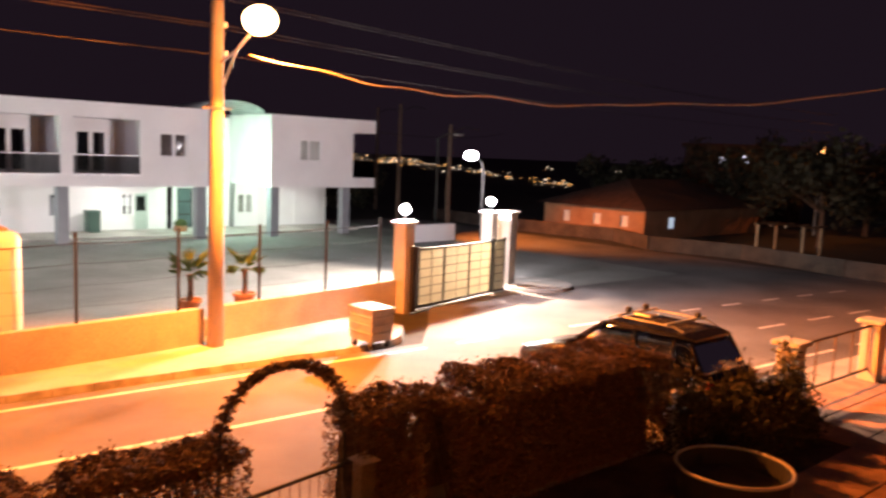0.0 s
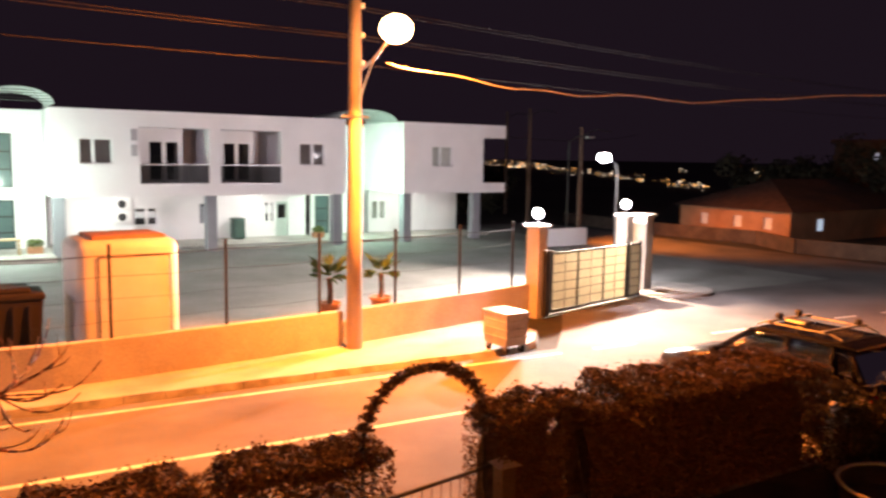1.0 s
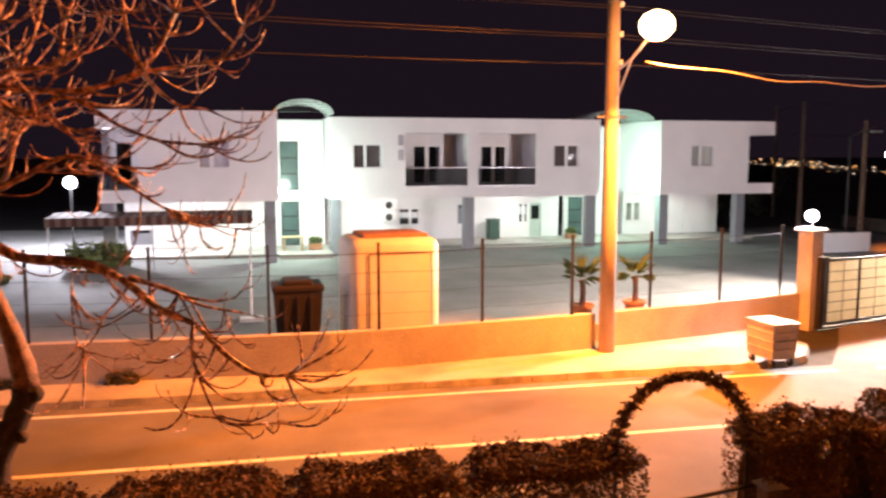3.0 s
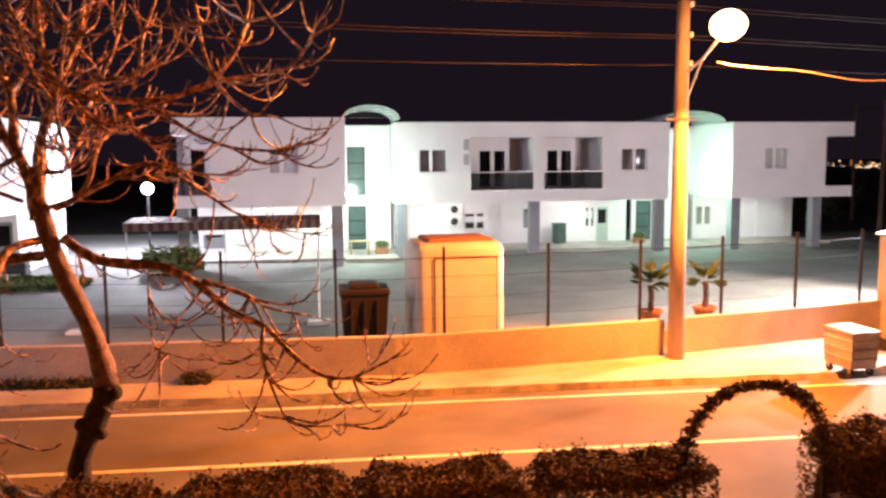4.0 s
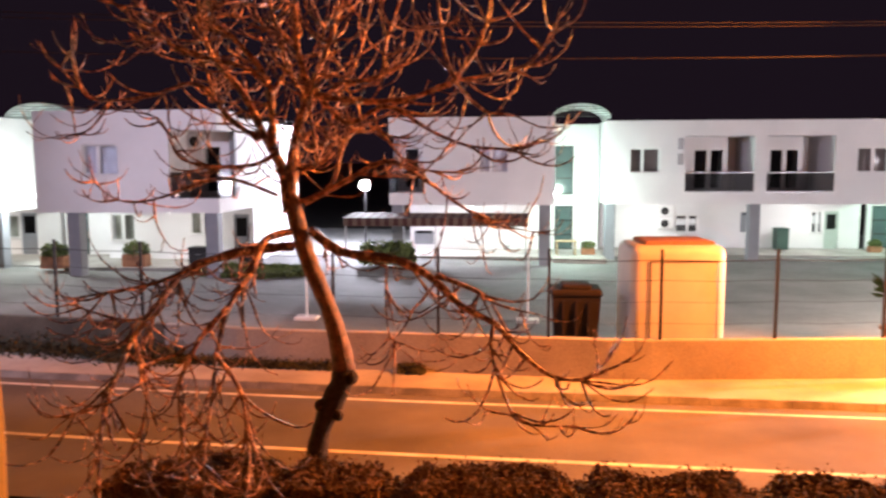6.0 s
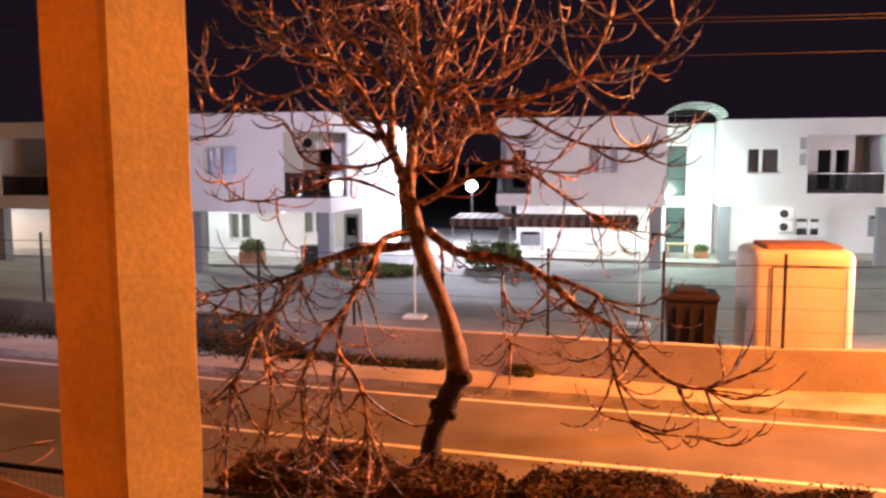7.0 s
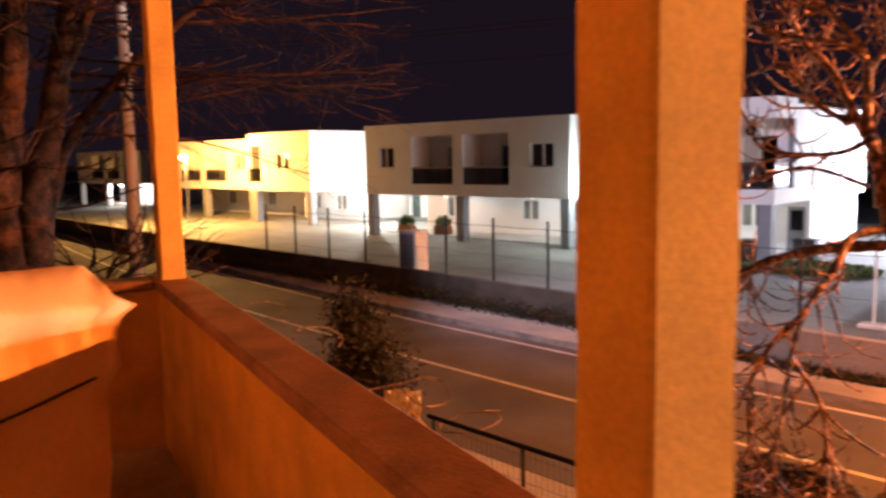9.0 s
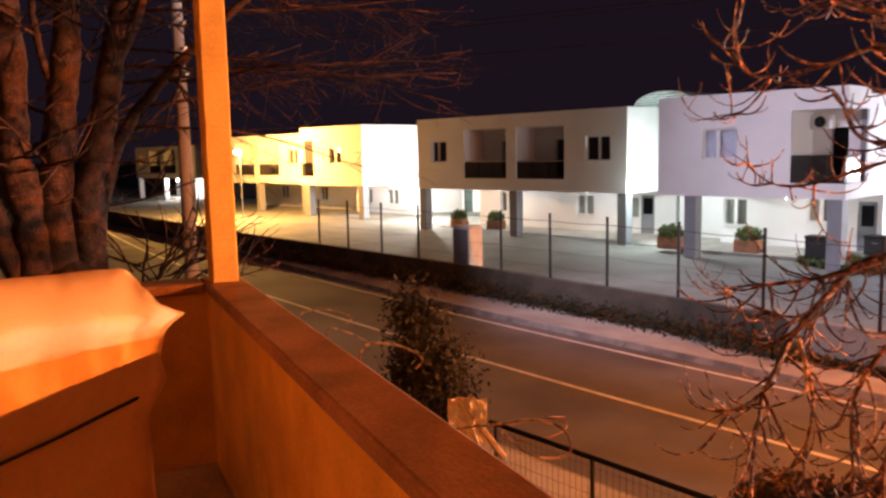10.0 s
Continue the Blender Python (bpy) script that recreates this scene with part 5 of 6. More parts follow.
part("trunk_foot", Shape().tube(tk[:CUT + 1], rad[:CUT + 1], 12), SHADEBARK, fig, "knotted trunk foot with shade in its bark colour", True)
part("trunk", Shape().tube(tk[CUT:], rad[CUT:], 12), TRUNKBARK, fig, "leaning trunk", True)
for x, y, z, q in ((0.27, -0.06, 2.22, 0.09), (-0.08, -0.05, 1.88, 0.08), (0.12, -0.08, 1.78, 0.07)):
    part("burl", Shape().ball((x, y, z), q, 6, 9), SHADEBARK, fig, "", True)


def limb(r0, habit, *line):
    """A limb along the line with stout twigs that turn up at their tips."""
    pts = smooth(line, 6)
    sh = Shape()
    n = len(pts)
    sh.tube(pts, [(r0 + (max(0.2 * r0, 0.008) - r0) * (i / (n - 1)) ** 0.8) * rng.uniform(0.86, 1.2) for i in range(n)], 7)
    L = sum((b - a).length for a, b in zip(pts, pts[1:]))
    for k in range(int(L * {"low": 9.5, "right": 7.5, "up": 10.0, "side": 7.5}[habit])):
        i = rng.randint(3, n - 2)
        dd = (pts[i + 1] - pts[i]).normalized()
        drop = {"low": -0.5, "right": -0.5, "up": 0.1, "side": -0.15}[habit]
        side = Vector((rng.gauss(0, 1), rng.gauss(0, 0.8), rng.gauss(drop, 0.4))).normalized()
        twig(sh, rng, pts[i], dd * 0.5 + side * 0.85, rng.uniform(0.35, 1.0), rng.uniform(0.011, 0.016), 2.2, 1, 0.12)
    twig(sh, rng, pts[-1], pts[-1] - pts[-2], 0.45, max(0.2 * r0, 0.008), 1.6, 1, 0.08)
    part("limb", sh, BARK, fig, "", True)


limb(0.062, "low", (-0.38, 0.00, 3.71), (-0.85, -0.33, 3.68), (-1.30, -0.67, 3.54), (-1.42, -1.00, 3.34), (-1.63, -1.34, 2.93), (-1.67, -1.67, 2.59), (-1.63, -2.01, 2.29), (-1.51, -2.34, 1.88))
limb(0.05, "low", (-0.32, 0.00, 3.89), (-0.58, -0.39, 3.81), (-0.61, -0.77, 3.52), (-0.73, -1.16, 3.20), (-0.71, -1.54, 2.84), (-0.62, -1.93, 2.51), (-0.55, -2.31, 2.22), (-0.41, -2.70, 1.90))
limb(0.03, "low", (-0.97, -0.72, 3.67), (-1.54, -0.96, 3.43), (-1.93, -1.20, 3.36), (-2.11, -1.44, 3.35))
limb(0.02, "low", (-1.39, -1.08, 3.36), (-1.73, -1.02, 3.05), (-2.27, -0.96, 3.11), (-2.57, -0.90, 3.24))
limb(0.032, "low", (-0.50, -1.80, 3.33), (-0.72, -1.94, 3.05), (-0.85, -2.07, 2.70), (-0.80, -2.21, 2.29), (-0.71, -2.34, 1.89))
limb(0.025, "low", (-0.49, -2.16, 2.99), (-0.20, -2.34, 2.70), (-0.09, -2.52, 2.31), (0.01, -2.70, 2.00))
limb(0.022, "low", (-1.36, -1.89, 3.06), (-1.12, -2.16, 2.65), (-1.07, -2.43, 2.26), (-0.90, -2.70, 1.97))
limb(0.017, "low", (-1.42, -2.16, 2.74), (-1.65, -2.16, 2.51), (-1.87, -2.16, 2.37))
limb(0.062, "right", (-0.17, 0.00, 3.89), (0.21, -0.12, 3.66), (0.83, -0.24, 3.59), (1.22, -0.37, 3.42), (1.56, -0.49, 3.14), (1.92, -0.61, 2.97), (2.19, -0.73, 2.70), (2.48, -0.86, 2.51), (2.77, -0.98, 2.50), (3.07, -1.10, 2.66))
limb(0.033, "right", (1.28, -0.50, 3.47), (1.69, -0.43, 3.30), (1.96, -0.37, 3.13), (2.37, -0.30, 3.02))
limb(0.022, "right", (1.90, -0.75, 3.00), (1.89, -0.84, 2.71), (2.03, -0.93, 2.29), (2.20, -1.01, 2.06), (2.73, -1.10, 2.06))
limb(0.012, "right", (0.75, -0.40, 3.55), (0.75, -0.47, 3.15), (0.80, -0.53, 2.81), (0.98, -0.60, 2.73))
limb(0.075, "up", (-0.41, 0.00, 4.09), (-0.51, 0.07, 4.57), (-0.72, 0.13, 4.96), (-0.99, 0.20, 5.45), (-1.32, 0.27, 5.81), (-1.50, 0.33, 6.26), (-1.56, 0.40, 6.77))
limb(0.075, "up", (-0.39, 0.00, 4.19), (-0.35, 0.04, 4.86), (-0.20, 0.08, 5.43), (-0.31, 0.12, 5.90), (-0.34, 0.16, 6.47), (-0.32, 0.20, 6.91))
limb(0.055, "up", (-0.62, 0.10, 4.83), (-0.60, -0.07, 5.52), (-0.89, -0.25, 5.96), (-1.06, -0.43, 6.16), (-1.04, -0.60, 6.59))
limb(0.036, "side", (-0.76, 0.10, 4.91), (-1.09, 0.17, 5.11), (-1.52, 0.23, 5.54), (-2.10, 0.30, 5.43), (-2.63, 0.37, 5.38), (-2.95, 0.43, 5.44), (-3.32, 0.50, 5.79))
limb(0.016, "side", (-2.64, 0.40, 5.38), (-2.92, 0.35, 5.04), (-3.20, 0.30, 4.98))
limb(0.045, "side", (-0.20, 0.10, 5.43), (0.06, -0.01, 5.36), (0.55, -0.13, 5.30), (1.02, -0.24, 5.33), (1.47, -0.36, 5.48), (2.10, -0.47, 5.58), (2.34, -0.59, 5.72), (2.48, -0.70, 5.97))
limb(0.032, "side", (1.48, -0.45, 5.47), (1.73, -0.50, 5.83), (1.84, -0.55, 6.15), (1.87, -0.60, 6.43))
limb(0.028, "side", (1.50, -0.45, 5.47), (1.38, -0.37, 5.78), (1.30, -0.28, 6.31), (1.26, -0.20, 6.61))
limb(0.022, "side", (1.50, -0.45, 5.46), (1.69, -0.50, 5.25), (1.90, -0.55, 5.14), (2.06, -0.60, 5.32))
limb(0.036, "side", (-0.16, 0.10, 5.52), (0.26, -0.07, 5.08), (0.75, -0.23, 5.24), (1.26, -0.40, 4.96), (1.66, -0.57, 4.81), (2.15, -0.73, 4.78), (2.34, -0.90, 4.87))
limb(0.036, "side", (-0.34, 0.00, 4.19), (0.03, 0.12, 4.38), (0.20, 0.23, 4.91), (0.50, 0.35, 5.05), (0.88, 0.47, 4.63), (1.32, 0.58, 4.53), (1.64, 0.70, 4.57))
limb(0.04, "up", (-0.01, 0.10, 5.33), (0.16, 0.20, 5.52), (0.58, 0.30, 5.62), (0.64, 0.40, 6.00), (0.79, 0.50, 6.48), (0.82, 0.60, 6.81))
limb(0.03, "side", (-0.53, 0.00, 4.76), (-0.79, -0.14, 4.62), (-1.24, -0.28, 4.62), (-1.49, -0.42, 4.72), (-1.62, -0.56, 5.09), (-1.80, -0.70, 5.17))
limb(0.024, "side", (-0.54, 0.00, 4.28), (-1.24, 0.12, 4.47), (-2.11, 0.25, 4.22), (-2.62, 0.38, 4.21), (-3.02, 0.50, 4.46))
limb(0.04, "side", (-0.24, 0.00, 4.19), (0.28, 0.08, 4.47), (0.70, 0.17, 4.66), (1.12, 0.25, 4.43), (1.45, 0.33, 4.18), (1.83, 0.42, 3.95), (2.39, 0.50, 3.83))
limb(0.04, "up", (-0.20, 0.10, 5.43), (0.00, 0.23, 5.91), (0.11, 0.37, 6.49), (0.11, 0.50, 6.89))
limb(0.036, "up", (-0.31, 0.10, 5.90), (-0.47, -0.20, 6.17), (-0.47, -0.50, 6.63))
limb(0.036, "up", (-0.56, -0.20, 5.50), (-0.80, -0.38, 5.67), (-1.31, -0.55, 5.79), (-1.56, -0.72, 6.01), (-1.62, -0.90, 6.38))
limb(0.028, "side", (-1.29, 0.20, 5.80), (-1.91, 0.40, 6.04), (-2.21, 0.60, 6.18), (-2.92, 0.80, 6.71))
limb(0.034, "up", (-0.60, 0.00, 5.40), (-0.48, 0.30, 5.80), (-0.92, 0.60, 6.38), (-1.06, 0.90, 6.98))
limb(0.03, "up", (-0.35, 0.05, 4.86), (-0.08, 0.29, 4.83), (0.00, 0.53, 5.23), (0.30, 0.76, 6.03), (0.39, 1.00, 6.73))
limb(0.026, "up", (-0.32, 0.05, 4.58), (-0.04, -0.19, 4.64), (-0.04, -0.43, 5.18), (0.11, -0.66, 5.62), (0.25, -0.90, 6.02))
limb(0.028, "up", (-0.71, 0.10, 4.96), (-1.05, 0.32, 5.04), (-1.40, 0.55, 5.32), (-1.76, 0.78, 6.24), (-2.07, 1.00, 6.85))

rng = random.Random(5)
bt = thing("old_tree", (-10.9, 3.85, 0), "bare many-stemmed tree beyond the terrace end", "tree")
base = smooth([(-0.05, -0.15, -0.1), (-0.03, -0.1, 1.5), (0, -0.05, 2.6), (0.0, 0.0, 3.5)], 5)
stump = Shape().tube(base, [interp(i / (len(base) - 1), [(0, 0.62), (0.3, 0.5), (0.7, 0.5), (0.9, 0.46), (1, 0.2)]) + 0.03 * math.sin(i * 1.7) for i in range(len(base))], 14)
stump.v = [tuple(Vector(c) * (1 + 0.05 * noise.noise((c[0] * 4, c[1] * 4, c[2] * 2)))) for c in stump.v]
part("trunk", stump, OLDBARK, bt, "thick gnarled trunk", True)
for r0, r1, line in (
    (0.24, 0.12, ((-0.1, -0.3, 2.8), (-0.13, -0.38, 4.0), (-0.15, -0.5, 4.7), (-0.15, -0.46, 5.5), (-0.14, -0.5, 6.8), (-0.2, -0.6, 8.5))),
    (0.23, 0.1, ((-0.05, -0.1, 2.8), (-0.05, -0.12, 4.1), (-0.02, -0.02, 5.1), (0.02, 0.1, 6.0), (0.05, 0.16, 7.05), (0.1, 0.2, 8.6))),
    (0.22, 0.09, ((0.04, 0.2, 2.8), (0.06, 0.19, 4.1), (0.12, 0.37, 4.95), (0.19, 0.54, 5.85), (0.26, 0.69, 6.7), (0.35, 0.9, 8.3))),
    (0.1, 0.03, ((0.07, 0.24, 3.8), (0.19, 0.53, 4.8), (0.37, 0.95, 5.45), (0.57, 1.36, 5.92), (0.91, 1.98, 6.55), (1.3, 2.7, 7.0))),
    (0.18, 0.07, ((-0.12, -0.35, 2.9), (-0.3, -0.85, 4.4), (-0.35, -1.0, 5.4), (-0.5, -1.4, 7.0))),
    (0.08, 0.03, ((0.17, 0.5, 5.6), (0.35, 0.8, 6.3), (0.5, 1.0, 7.2), (0.55, 1.1, 8.2))),
    (0.07, 0.02, ((0.0, 0.0, 5.2), (-0.05, -0.2, 6.0), (-0.1, -0.2, 7.2))),
):
    pts = smooth(line, 6)
    sh = Shape().tube(pts, taper(pts, r0, r1, rng), 9)
    for k in range(15):
        i = rng.randint(6, len(pts) - 2)
        side = Vector((rng.gauss(0.3, 0.6), rng.gauss(0.5, 1), rng.gauss(0.15, 0.4))).normalized()
        twig(sh, rng, pts[i], side, rng.uniform(0.7, 1.8), rng.uniform(0.01, 0.022), 0.3, 2)
    part("stem", sh, OLDBARK, bt, "", True)
for z0, z1, L in ((5.2, 0.1, 3.4), (5.5, 0.16, 4.2), (5.9, 0.05, 4.0), (6.3, 0.1, 4.4), (6.6, -0.02, 3.8), (5.0, 0.02, 3.0), (6.9, 0.0, 4.2), (5.7, 0.0, 4.4)):
    lm = Shape()
    p, way = Vector((0.2, 0.6, z0)), Vector((0.42 + rng.gauss(0, 0.08), 0.9, z1)).normalized()
    line = []
    for i in range(15):
        line.append(p.copy())
        way = (way + Vector((rng.gauss(0, 0.05), rng.gauss(0, 0.03), rng.gauss(-0.006, 0.05)))).normalized()
        p = p + way * L / 14
    lm.tube(line, [0.022 * (1 - 0.75 * i / 14) for i in range(15)], 6)
    for k in range(20):
        i = rng.randint(2, 13)
        side = Vector((rng.gauss(0.1, 0.7), rng.gauss(0.3, 0.5), rng.gauss(-0.25, 0.45)))
        twig(lm, rng, line[i], way * 0.9 + side, rng.uniform(0.5, 1.2), rng.uniform(0.0035, 0.006), 0.1, 2, 0.1)
    part("limb", lm, OLDBARK, bt, "", True)
lm = Shape()
for k in range(26):
    twig(lm, rng, (rng.uniform(0.2, 0.5), rng.uniform(0.5, 1.1), rng.uniform(2.6, 3.4)), (rng.gauss(0.25, 0.3), rng.gauss(0.55, 0.5), rng.uniform(0.2, 1.0)), rng.uniform(0.8, 1.7), rng.uniform(0.009, 0.018), 0.2, 2, 0.16)
part("sucker", lm, OLDBARK, bt, "", True)


def shrub(place, h, w, seed, n, label, material=SHRUB):
    t = thing("shrub", place, label, "shrub", "garden shrubs")
    r = np.random.default_rng(seed)
    k = 22
    cz = r.random(k) ** 0.9
    ca = r.uniform(0, 2 * math.pi, k)
    cr = w * (1 - 0.6 * cz) * r.uniform(0.15, 0.8, k)
    c = np.stack([np.cos(ca) * cr, np.sin(ca) * cr, 0.2 + cz * h * 0.88], 1)
    idx = r.integers(0, k, n)
    a = r.uniform(0, 2 * math.pi, n)
    e = r.normal(size=(n, 3)) * np.array([0.13, 0.13, 0.2]) * (0.6 + 0.6 * w)
    p = c[idx] + e
    p[:, 2] = np.clip(p[:, 2], 0.05, None)
    d = np.stack([np.cos(a), np.sin(a), 0.4 + 0 * a], 1)
    part("foliage", leaves(p, d, 0.034 if material is SHRUB else 0.022, r, 2.8), material, t)
    st = Shape()
    for k in range(9):
        b = k * 0.7
        st.tube([(0, 0, 0), (math.cos(b) * w * 0.3, math.sin(b) * w * 0.3, h * 0.5), (math.cos(b) * w * 0.35, math.sin(b) * w * 0.35, h * 0.9)], [0.03, 0.02, 0.006], 5)
    tagged(part("stem", st, DARKBARK, t), kind="stuff")


shrub((-6.75, 5.42, 0), 3.45, 0.34, 1, 17000, "dark upright evergreen shrub below the terrace", DIMLEAF)
shrub((-6.5, 5.6, 0), 2.95, 0.46, 2, 15000, "dark evergreen shrub below the terrace", DIMLEAF)
shrub((-12.6, 3.6, 0), 4.1, 1.7, 3, 9000, "dark overgrown shrub behind the many-stemmed tree", DIMLEAF)
for i, (x, y, h, w) in enumerate(((11.3, 6.75, 0.95, 0.5), (11.9, 6.5, 0.85, 0.5), (12.6, 6.5, 0.95, 0.5), (13.3, 6.4, 0.85, 0.5), (14.0, 6.45, 0.95, 0.5), (11.9, 6.1, 0.6, 0.5), (12.8, 6.0, 0.5, 0.45), (13.6, 6.05, 0.5, 0.45), (14.1, 6.6, 1.6, 0.2))):
    shrub((x, y, 0), h, w, 30 + i, 2300 if w > 0.3 else 260, "loose dark green shrub before the parked car")
rng = random.Random(3)

weeds = []
r = np.random.default_rng(12)
for i in range(24000):
    x = r.choice([r.uniform(-34, -8), r.uniform(-10, -4.4), r.uniform(-3.0, -2.4)], p=[0.7, 0.25, 0.05])
    weeds.append((x, wall_y(x) - 0.02 - abs(r.normal()) * (0.28 if x < -8 else 0.1), 0.1 + abs(r.normal()) * (0.2 if x < -8 else 0.09)))
tagged(solid("weeds", leaves(np.array(weeds), np.tile([0, -0.6, 0.6], (len(weeds), 1)), 0.034, r, 3.2), DRYWEED, "dry weeds along the foot of the wall", "weeds"), kind="stuff")
g = []
for i in range(2600):
    a, q = r.uniform(0, 6.28), r.random() ** 0.5
    g.append((-11.0 + math.cos(a) * q * 2.6, 30.8 + math.sin(a) * q * 1.5, 0.32 + r.random() * 0.12))
for i in range(1500):
    a, q = r.uniform(0, 6.28), r.random() ** 0.5
    g.append((-5.9 + math.cos(a) * q * 1.2, 33.6 + math.sin(a) * q * 0.8, 0.4 + r.random() * (0.5 if i % 3 else 0.9)))
tagged(solid("grass", leaves(np.array(g), np.tile([0, 0, 1.0], (len(g), 1)), 0.16, r, 2.0), GRASS, "small lit lawn and bushes between the blocks", "grass"), kind="stuff")

# ---------------------------------------------------------------- parked car
car = thing("car", (12.86, 9.11, 0), "dark estate car with a loaded roof rack", "car", rz=2)


def loft(sections):
    """Rings of (y, half width, [(x fraction, z)...]) joined along the length."""
    s = Shape()
    n = len(sections[0][1])
    for y, ring in sections:
        s.v += [(x, y, z) for x, z in ring]
    for i in range(len(sections) - 1):
        for k in range(n):
            a, b = i * n + k, i * n + (k + 1) % n
            s.f.append((a, b, b + n, a + n))
    s.f += [tuple(range(n))[::-1], tuple(len(s.v) - n + k for k in range(n))]
    return s


def ring(w, z0, z1, r):
    pts = []
    for cx, cz, a0 in ((w - r, z0 + r, -90), (w - r, z1 - r, 0), (-w + r, z1 - r, 90), (-w + r, z0 + r, 180)):
        for k in range(4):
            a = radians(a0 + 30 * k)
            pts.append((cx + r * math.cos(a), cz + r * math.sin(a)))
    return pts


part("body", loft([(-2.12, ring(0.72, 0.42, 0.86, 0.12)), (-2.05, ring(0.82, 0.3, 0.96, 0.14)), (-1.5, ring(0.86, 0.25, 1.0, 0.14)), (0.9, ring(0.86, 0.25, 0.99, 0.14)),
                   (1.3, ring(0.86, 0.25, 0.93, 0.14)), (2.0, ring(0.8, 0.3, 0.78, 0.14)), (2.18, ring(0.68, 0.4, 0.68, 0.1))]), CARPAINT, car, "", True)
part("cabin_glass", loft([(-1.93, ring(0.7, 0.93, 0.99, 0.025)), (-1.62, ring(0.64, 0.93, 1.4, 0.1)), (-1.4, ring(0.62, 0.93, 1.46, 0.12)), (0.15, ring(0.62, 0.93, 1.47, 0.12)), (1.02, ring(0.7, 0.93, 0.99, 0.025))]), CARGLASS, car, "dark window glass", True)
part("roof", loft([(-1.66, ring(0.6, 1.43, 1.47, 0.015)), (-1.4, ring(0.63, 1.44, 1.52, 0.03)), (0.1, ring(0.63, 1.44, 1.52, 0.03)), (0.25, ring(0.6, 1.42, 1.47, 0.015))]), CARPAINT, car)
for sx in (-1, 1):
    for y0, y1, z1 in ((0.95, 0.2, 1.46), (-0.45, -0.5, 1.46), (-1.3, -1.3, 1.46), (-1.88, -1.6, 1.42)):
        part("door_pillar", Shape().tube([(sx * 0.72, y0, 0.97), (sx * 0.635, y1, z1)], 0.035, 6), CARPAINT, car)
    part("mirror", Shape().rbox(sx * 0.95 - 0.1, sx * 0.95 + 0.1, 0.62, 0.74, 0.98, 1.12, 0.03, 2), CARPAINT, car)
    part("rack_rail", Shape().tube([(sx * 0.55, -1.4, 1.54), (sx * 0.55, -1.2, 1.6), (sx * 0.55, 0.0, 1.6), (sx * 0.55, 0.15, 1.54)], 0.016, 6), GALV, car)
    part("tail_light", Shape().rbox(sx * 0.74 - 0.08, sx * 0.74 + 0.08, -2.1, -2.0, 0.68, 0.9, 0.02, 1), mat("tail_lens", (0.25, 0.02, 0.015), 0.2), car)
    for y in (-1.35, 1.35):
        w = part("wheel", Shape().lathe([(0.2, -0.1), (0.3, -0.1), (0.32, -0.06), (0.32, 0.06), (0.3, 0.1), (0.2, 0.1)], (0, 0, 0), 22), RUBBER, car)
        w.matrix_basis = pose(sx * 0.78, y, 0.32, 0, 90, 0)
        part("rim", Shape().lathe([(0.2, 0.08), (0.17, 0.05), (0.05, 0.06), (0.01, 0.06)], (0, 0, 0), 18), METAL, w)
for y in (-1.1, -0.1):
    part("crossbar", Shape().box(-0.62, 0.62, y - 0.03, y + 0.03, 1.61, 1.64), GALV, car)
for x, y, z in ((-0.3, -0.1, 1.7), (0.25, -0.1, 1.7), (0.4, -1.1, 1.69)):
    part("roof_lamp", Shape().rbox(x - 0.06, x + 0.06, y - 0.05, y + 0.05, z - 0.06, z + 0.04, 0.03, 2), BLACK, car)
part("roof_bag", Shape().rbox(-0.45, -0.2, -0.7, -0.3, 1.63, 1.69, 0.03, 2), METAL, car)

car.scale = (1.06, 1.03, 1.13)
# ---------------------------------------------------------------- garden wall, basin
for x in (15.0, 18.95):
    t = thing("wall_pillar", (x, 6.95, 0), "stone garden pillar with a flat cap", "pillar", "garden pillars")
    part("shaft", Shape().rbox(-0.2, 0.2, -0.2, 0.2, 0, 1.32, 0.015, 1), RENDERED, t)
    part("cap", Shape().rbox(-0.29, 0.29, -0.29, 0.29, 1.32, 1.42, 0.02, 1), RENDERED, t)
solid("garden_wall", Shape().rbox(11.15, 14.8, 6.95, 7.15, 0, 0.75, 0.02, 1), RENDERED, "low rendered wall beside the garden pillar", "wall", "structure")
for i, (x, y, z, q) in enumerate(((11.5, 7.05, 0.75, 0.2), (12.1, 7.05, 0.75, 0.16), (12.75, 7.06, 0.75, 0.2), (13.5, 7.05, 0.75, 0.14))):
    st = Shape().ball((0, 0, 0), q, 7, 10, 0.75)
    st.v = [tuple(Vector(c) * (1 + 0.25 * noise.noise((c[0] * 7 + i, c[1] * 7, c[2] * 7))) + Vector((x, y, z + q * 0.62))) for c in st.v]
    solid("stone", st, RENDERED, "pale rough stone lying on the low garden wall", "stone", group="stones on the wall")
sg = thing("metal_gate", (15.2, 6.95, 0), "rusty metal gate between two stone pillars", "gate")
for z in (0.3, 1.28):
    part("rail", Shape().tube([(0, 0, z), (3.55, 0, z)], 0.03, 6), DARKBARK, sg)
for k in range(5):
    part("upright", Shape().tube([(0.05 + k * 0.86, 0, 0.3), (0.05 + k * 0.86, 0, 1.28)], 0.022, 6), DARKBARK, sg)
bs = thing("round_basin", (10.15, 5.36, 0), "raised round planting bed with a pale rim", "planter")
# Near-black tub colour puts the side below the rim in shade.
part("tub", Shape().lathe([(0.62, 0.0), (0.67, 0.54), (0.62, 0.54), (0.6, 0.28)], (0, 0, 0), 36), RUBBER, bs, "tub with its side blackened as shade")
part("rim", Shape().tube([((0.675 + 0.012 * noise.noise((a * 0.4, 7, 0))) * math.cos(a * math.pi / 24), 0.675 * math.sin(a * math.pi / 24), 0.55) for a in range(49)], 0.026, 8), PAVING, bs, "pale rounded rim", True)
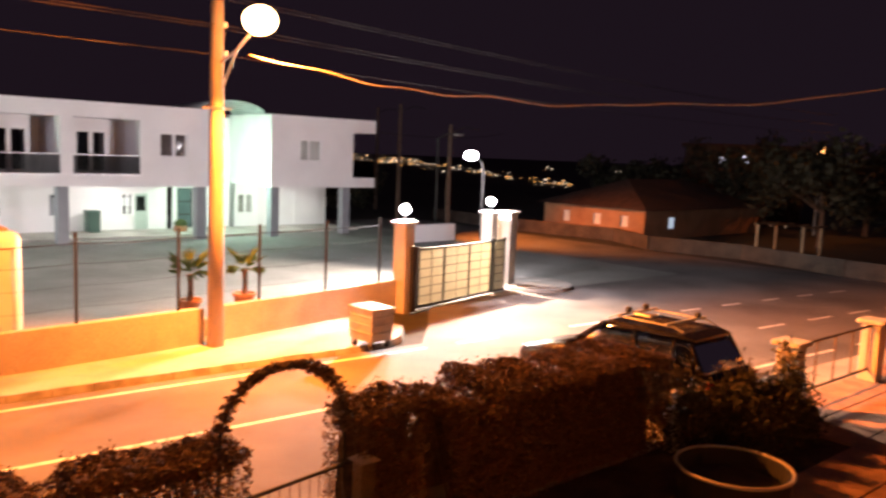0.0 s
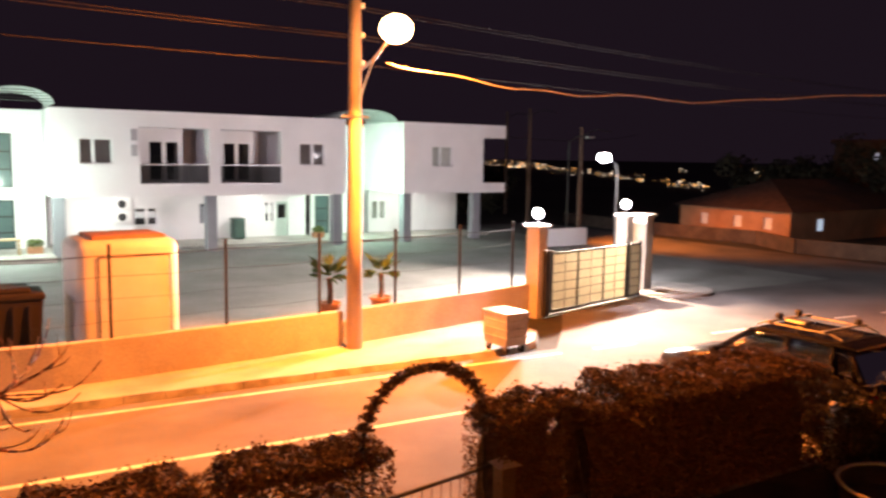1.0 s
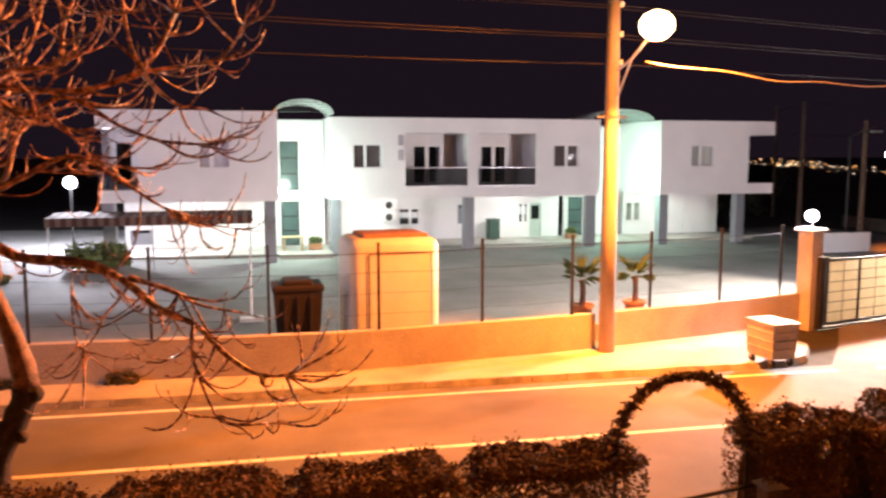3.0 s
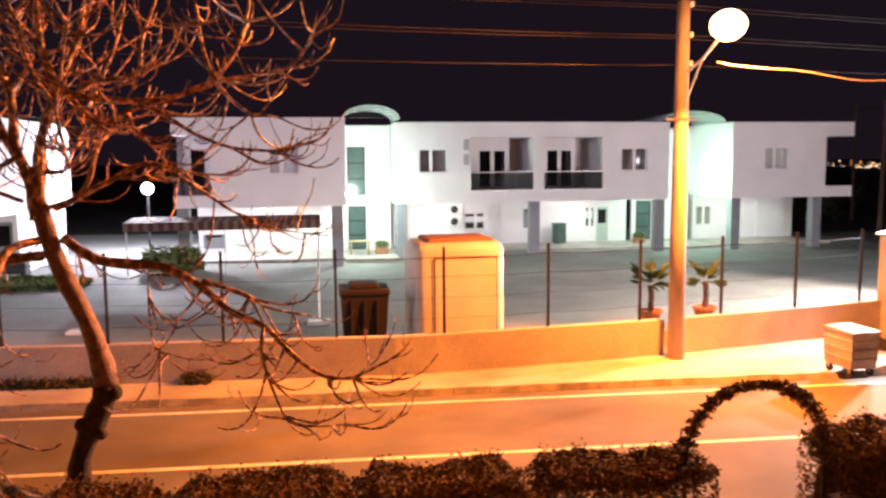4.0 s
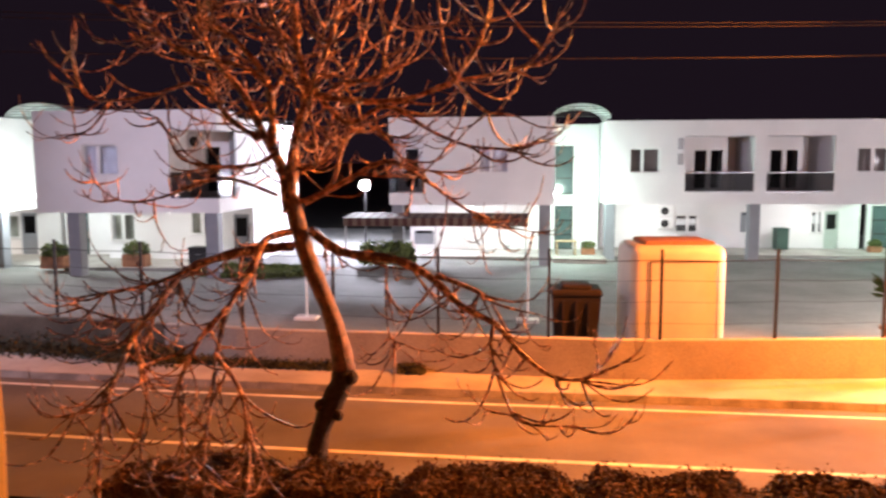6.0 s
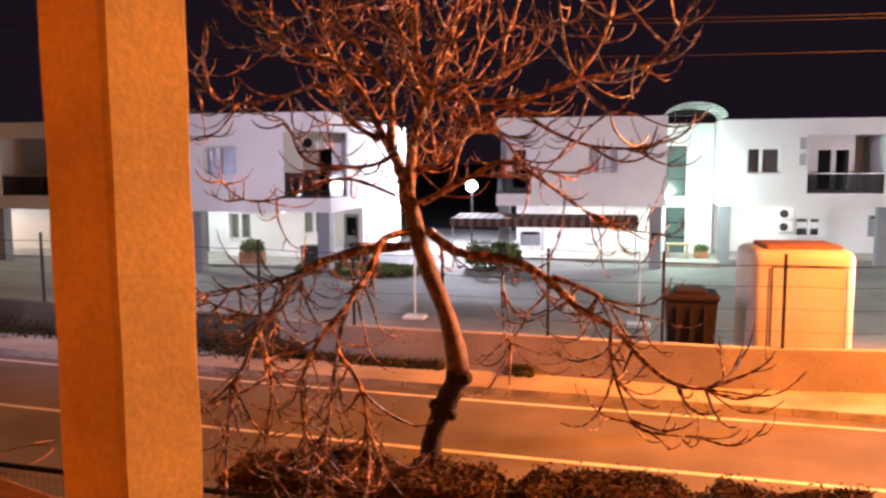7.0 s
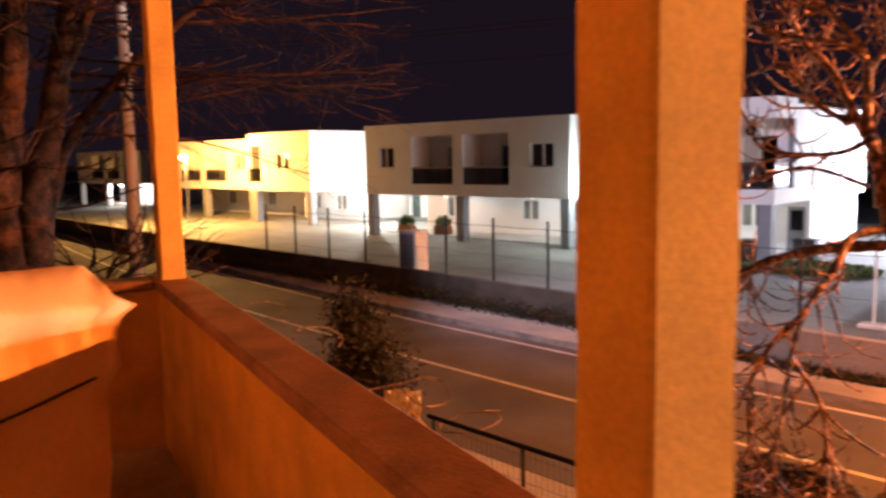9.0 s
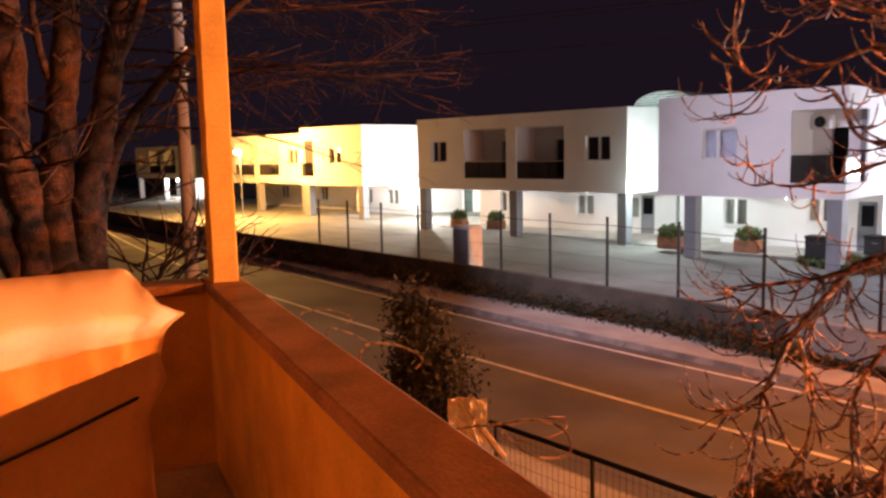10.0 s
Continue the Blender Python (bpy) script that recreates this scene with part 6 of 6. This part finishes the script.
part("soil", Shape().lathe([(0.61, 0.3), (0.3, 0.32), (0.01, 0.33)], (0, 0, 0), 36), EARTH, bs)
bs.scale = (1.16, 1.16, 1.0)

# ---------------------------------------------------------------- own house with its terrace; local x runs along the parapet, -y out to the street
CX, CY, AZ = -1.343, 1.233, 160.8
W = 0.154
TOP = 3.985


def own(name, label, category, kind=""):
    ob = new(name)
    ob.matrix_basis = pose(CX, CY, 0, 0, 0, AZ)
    return tagged(ob, label, category, kind=kind)


t = own("terrace_wall", "ochre rendered terrace parapet with a stone coping", "parapet", "structure")
part("parapet", Shape().box(-7, 4.14, -0.165, -0.0, -0.1, TOP - 0.055), STUCCO, t)
part("coping", Shape().rbox(-7, 4.2, -0.195, 0.01, TOP - 0.055, TOP, 0.012, 2), COPING, t)
part("end_parapet", Shape().box(3.98, 4.14, 0.002, 2.5, -0.1, TOP - 0.055), STUCCO, t)
part("end_coping", Shape().rbox(3.96, 4.2, 0.012, 2.5, TOP - 0.055, TOP, 0.012, 2), COPING, t)
for x in (0, 3.945, -3.945):
    c = own("terrace_column", "square rendered terrace column standing on the parapet", "column")
    tagged(c, group="terrace columns")
    q = Shape()
    n = 120
    inner = -0.022 if x > 1 else 0.0
    for i in range(n + 1):
        z = TOP + (5.9 - TOP) * i / n
        e = 0.004 * noise.noise((z * 7, x, 1)) + 0.0015 * noise.noise((z * 40, x, 3))
        a, b = x - e, x + W + e
        q.v += [(a + 0.008, -W, z), (b - 0.008, -W, z), (b, -W + 0.008, z), (b, inner - 0.008, z), (b - 0.008, inner, z), (a + 0.008, inner + e, z), (a, inner + e - 0.008, z), (a, -W + 0.008, z)]
    q.f = [(i * 8 + k, i * 8 + (k + 1) % 8, i * 8 + 8 + (k + 1) % 8, i * 8 + 8 + k) for i in range(n) for k in range(8)]
    part("shaft", q, STUCCO, c)
f = own("terrace_floor", "dull tiled terrace floor", "floor", "structure")
part("slab", Shape().box(-7, 3.97, 0.004, 2.5, 2.85, 3.03), FLOOR, f)
# Unseen wall behind the terrace, acting as reflector for the parapet's inner face.
h = own("house_wall", "unseen ochre house wall, coloured to bounce light onto the terrace", "wall", "structure")
part("wall", Shape().box(-9, 4.2, 2.5, 2.75, -0.1, 6.4), BOUNCEWALL, h)
part("side_wall", Shape().box(4.0, 4.2, 2.76, 10, -0.1, 6.4), BOUNCEWALL, h)
part("side_wall", Shape().box(-9, -8.8, 2.76, 10, -0.1, 6.4), BOUNCEWALL, h)
k = own("terrace_ceiling", "pale rendered terrace ceiling", "ceiling", "structure")
part("slab", Shape().box(-9, 4.3, -0.35, 10, 5.9, 6.1), STUCCO, k)

so = own("covered_furniture", "stacked old furniture under a crumpled white plastic sheet with lamp orange in its colour", "furniture")


def slanted(off0, off1, y0, y1, z0, z1):
    """A block that follows the slant of the stacked furniture across the terrace."""
    p = [(2.82 - 0.5 * (y - 0.4) + o, y, z) for z in (z0, z1) for y in (y0, y1) for o in (off0, off1)]
    return Shape().add(p, [(0, 2, 3, 1), (4, 5, 7, 6), (0, 1, 5, 4), (2, 6, 7, 3), (0, 4, 6, 2), (1, 3, 7, 5)])


part("seat", slanted(0.24, 0.8, 0.55, 2.3, 3.03, 3.5), TERRACOTTA, so)
part("backrest", slanted(0.07, 0.235, 0.55, 2.3, 3.03, 4.14), TERRACOTTA, so)
sh = Shape()
nu, nv = 90, 44
for j in range(nv + 1):
    for i in range(nu + 1):
        u, v = i / nu, j / nv
        th = min(1.0, v / 0.3) * math.pi / 2
        back = 0.24 * (1 - math.sin(th))
        z = 4.205 + 0.05 * u - 0.2 * (1 - math.cos(th)) - max(0.0, v - 0.3) / 0.7 * (0.92 + 0.03 * math.sin(u * 40))
        edge = 0.29 + interp(v, [(0, 0.13), (0.14, 0.09), (0.23, 0.03), (0.27, -0.06), (0.31, 0.02), (0.38, 0.05), (0.45, 0.03), (0.52, 0.1), (0.75, 0.1), (1, 0.16)])
        y = edge + (2.3 - edge) * u ** 1.6
        a = 2.82 - 0.5 * (y - 0.4) + back - 0.22 * max(0.0, v - 0.3)
        w = 0.012 * noise.noise((y * 5, z * 3, 1)) + 0.004 * noise.noise((y * 22, z * 15, 2))
        w += math.exp(-u * 11) * (0.05 * noise.noise((y * 13, z * 7, 5)) + 0.02 * noise.noise((y * 30, z * 22, 3)))
        sh.v.append((a - w, y, z + w * 0.5))
sh.f = [(j * (nu + 1) + i, j * (nu + 1) + i + 1, (j + 1) * (nu + 1) + i + 1, (j + 1) * (nu + 1) + i) for j in range(nv) for i in range(nu)]
part("plastic_sheet", sh, COVER, so, "crumpled white plastic sheet with lamp orange in its colour", True)
part("strap", Shape().tube([(2.78, 0.40, 3.78), (2.6, 0.7, 3.72), (2.35, 1.15, 3.64), (2.05, 1.7, 3.54)], 0.007, 6), BLACK, so)
tr = own("climbing_plant", "dry climbing stems that arch over the parapet edge", "plant")
part("main_stem", Shape().tube(smooth([(2.3, -0.3, 0), (2.2, -0.24, 1.5), (2.4, -0.25, 2.8), (2.35, -0.26, 3.6)], 5), [0.03] * 8 + [0.02] * 8, 6), BARK, tr)
for pts, r in (
    (((2.35, -0.26, 3.6), (2.58, -0.35, 3.88), (2.27, -0.36, 3.98), (1.99, -0.35, 4.0), (2.11, -0.38, 3.93)), 0.0045),
    (((2.35, -0.26, 3.6), (3.4, -0.33, 3.84), (3.15, -0.36, 3.95), (2.75, -0.37, 3.99), (2.9, -0.4, 3.93)), 0.004),
    (((2.35, -0.26, 3.6), (3.0, -0.34, 3.86), (2.8, -0.36, 3.92), (2.5, -0.37, 3.93)), 0.0035),
    (((2.35, -0.26, 3.6), (1.72, -0.3, 3.86), (1.5, -0.34, 3.94), (1.33, -0.36, 4.0), (1.21, -0.36, 4.01), (1.2, -0.36, 3.96), (1.33, -0.34, 3.92), (1.47, -0.34, 3.94)), 0.0035),
):
    q = smooth(list(pts), 5)
    part("stem", Shape().tube(q, [r * (1.2 - 0.6 * i / len(q)) for i in range(len(q))], 6), BARK, tr, "", True)
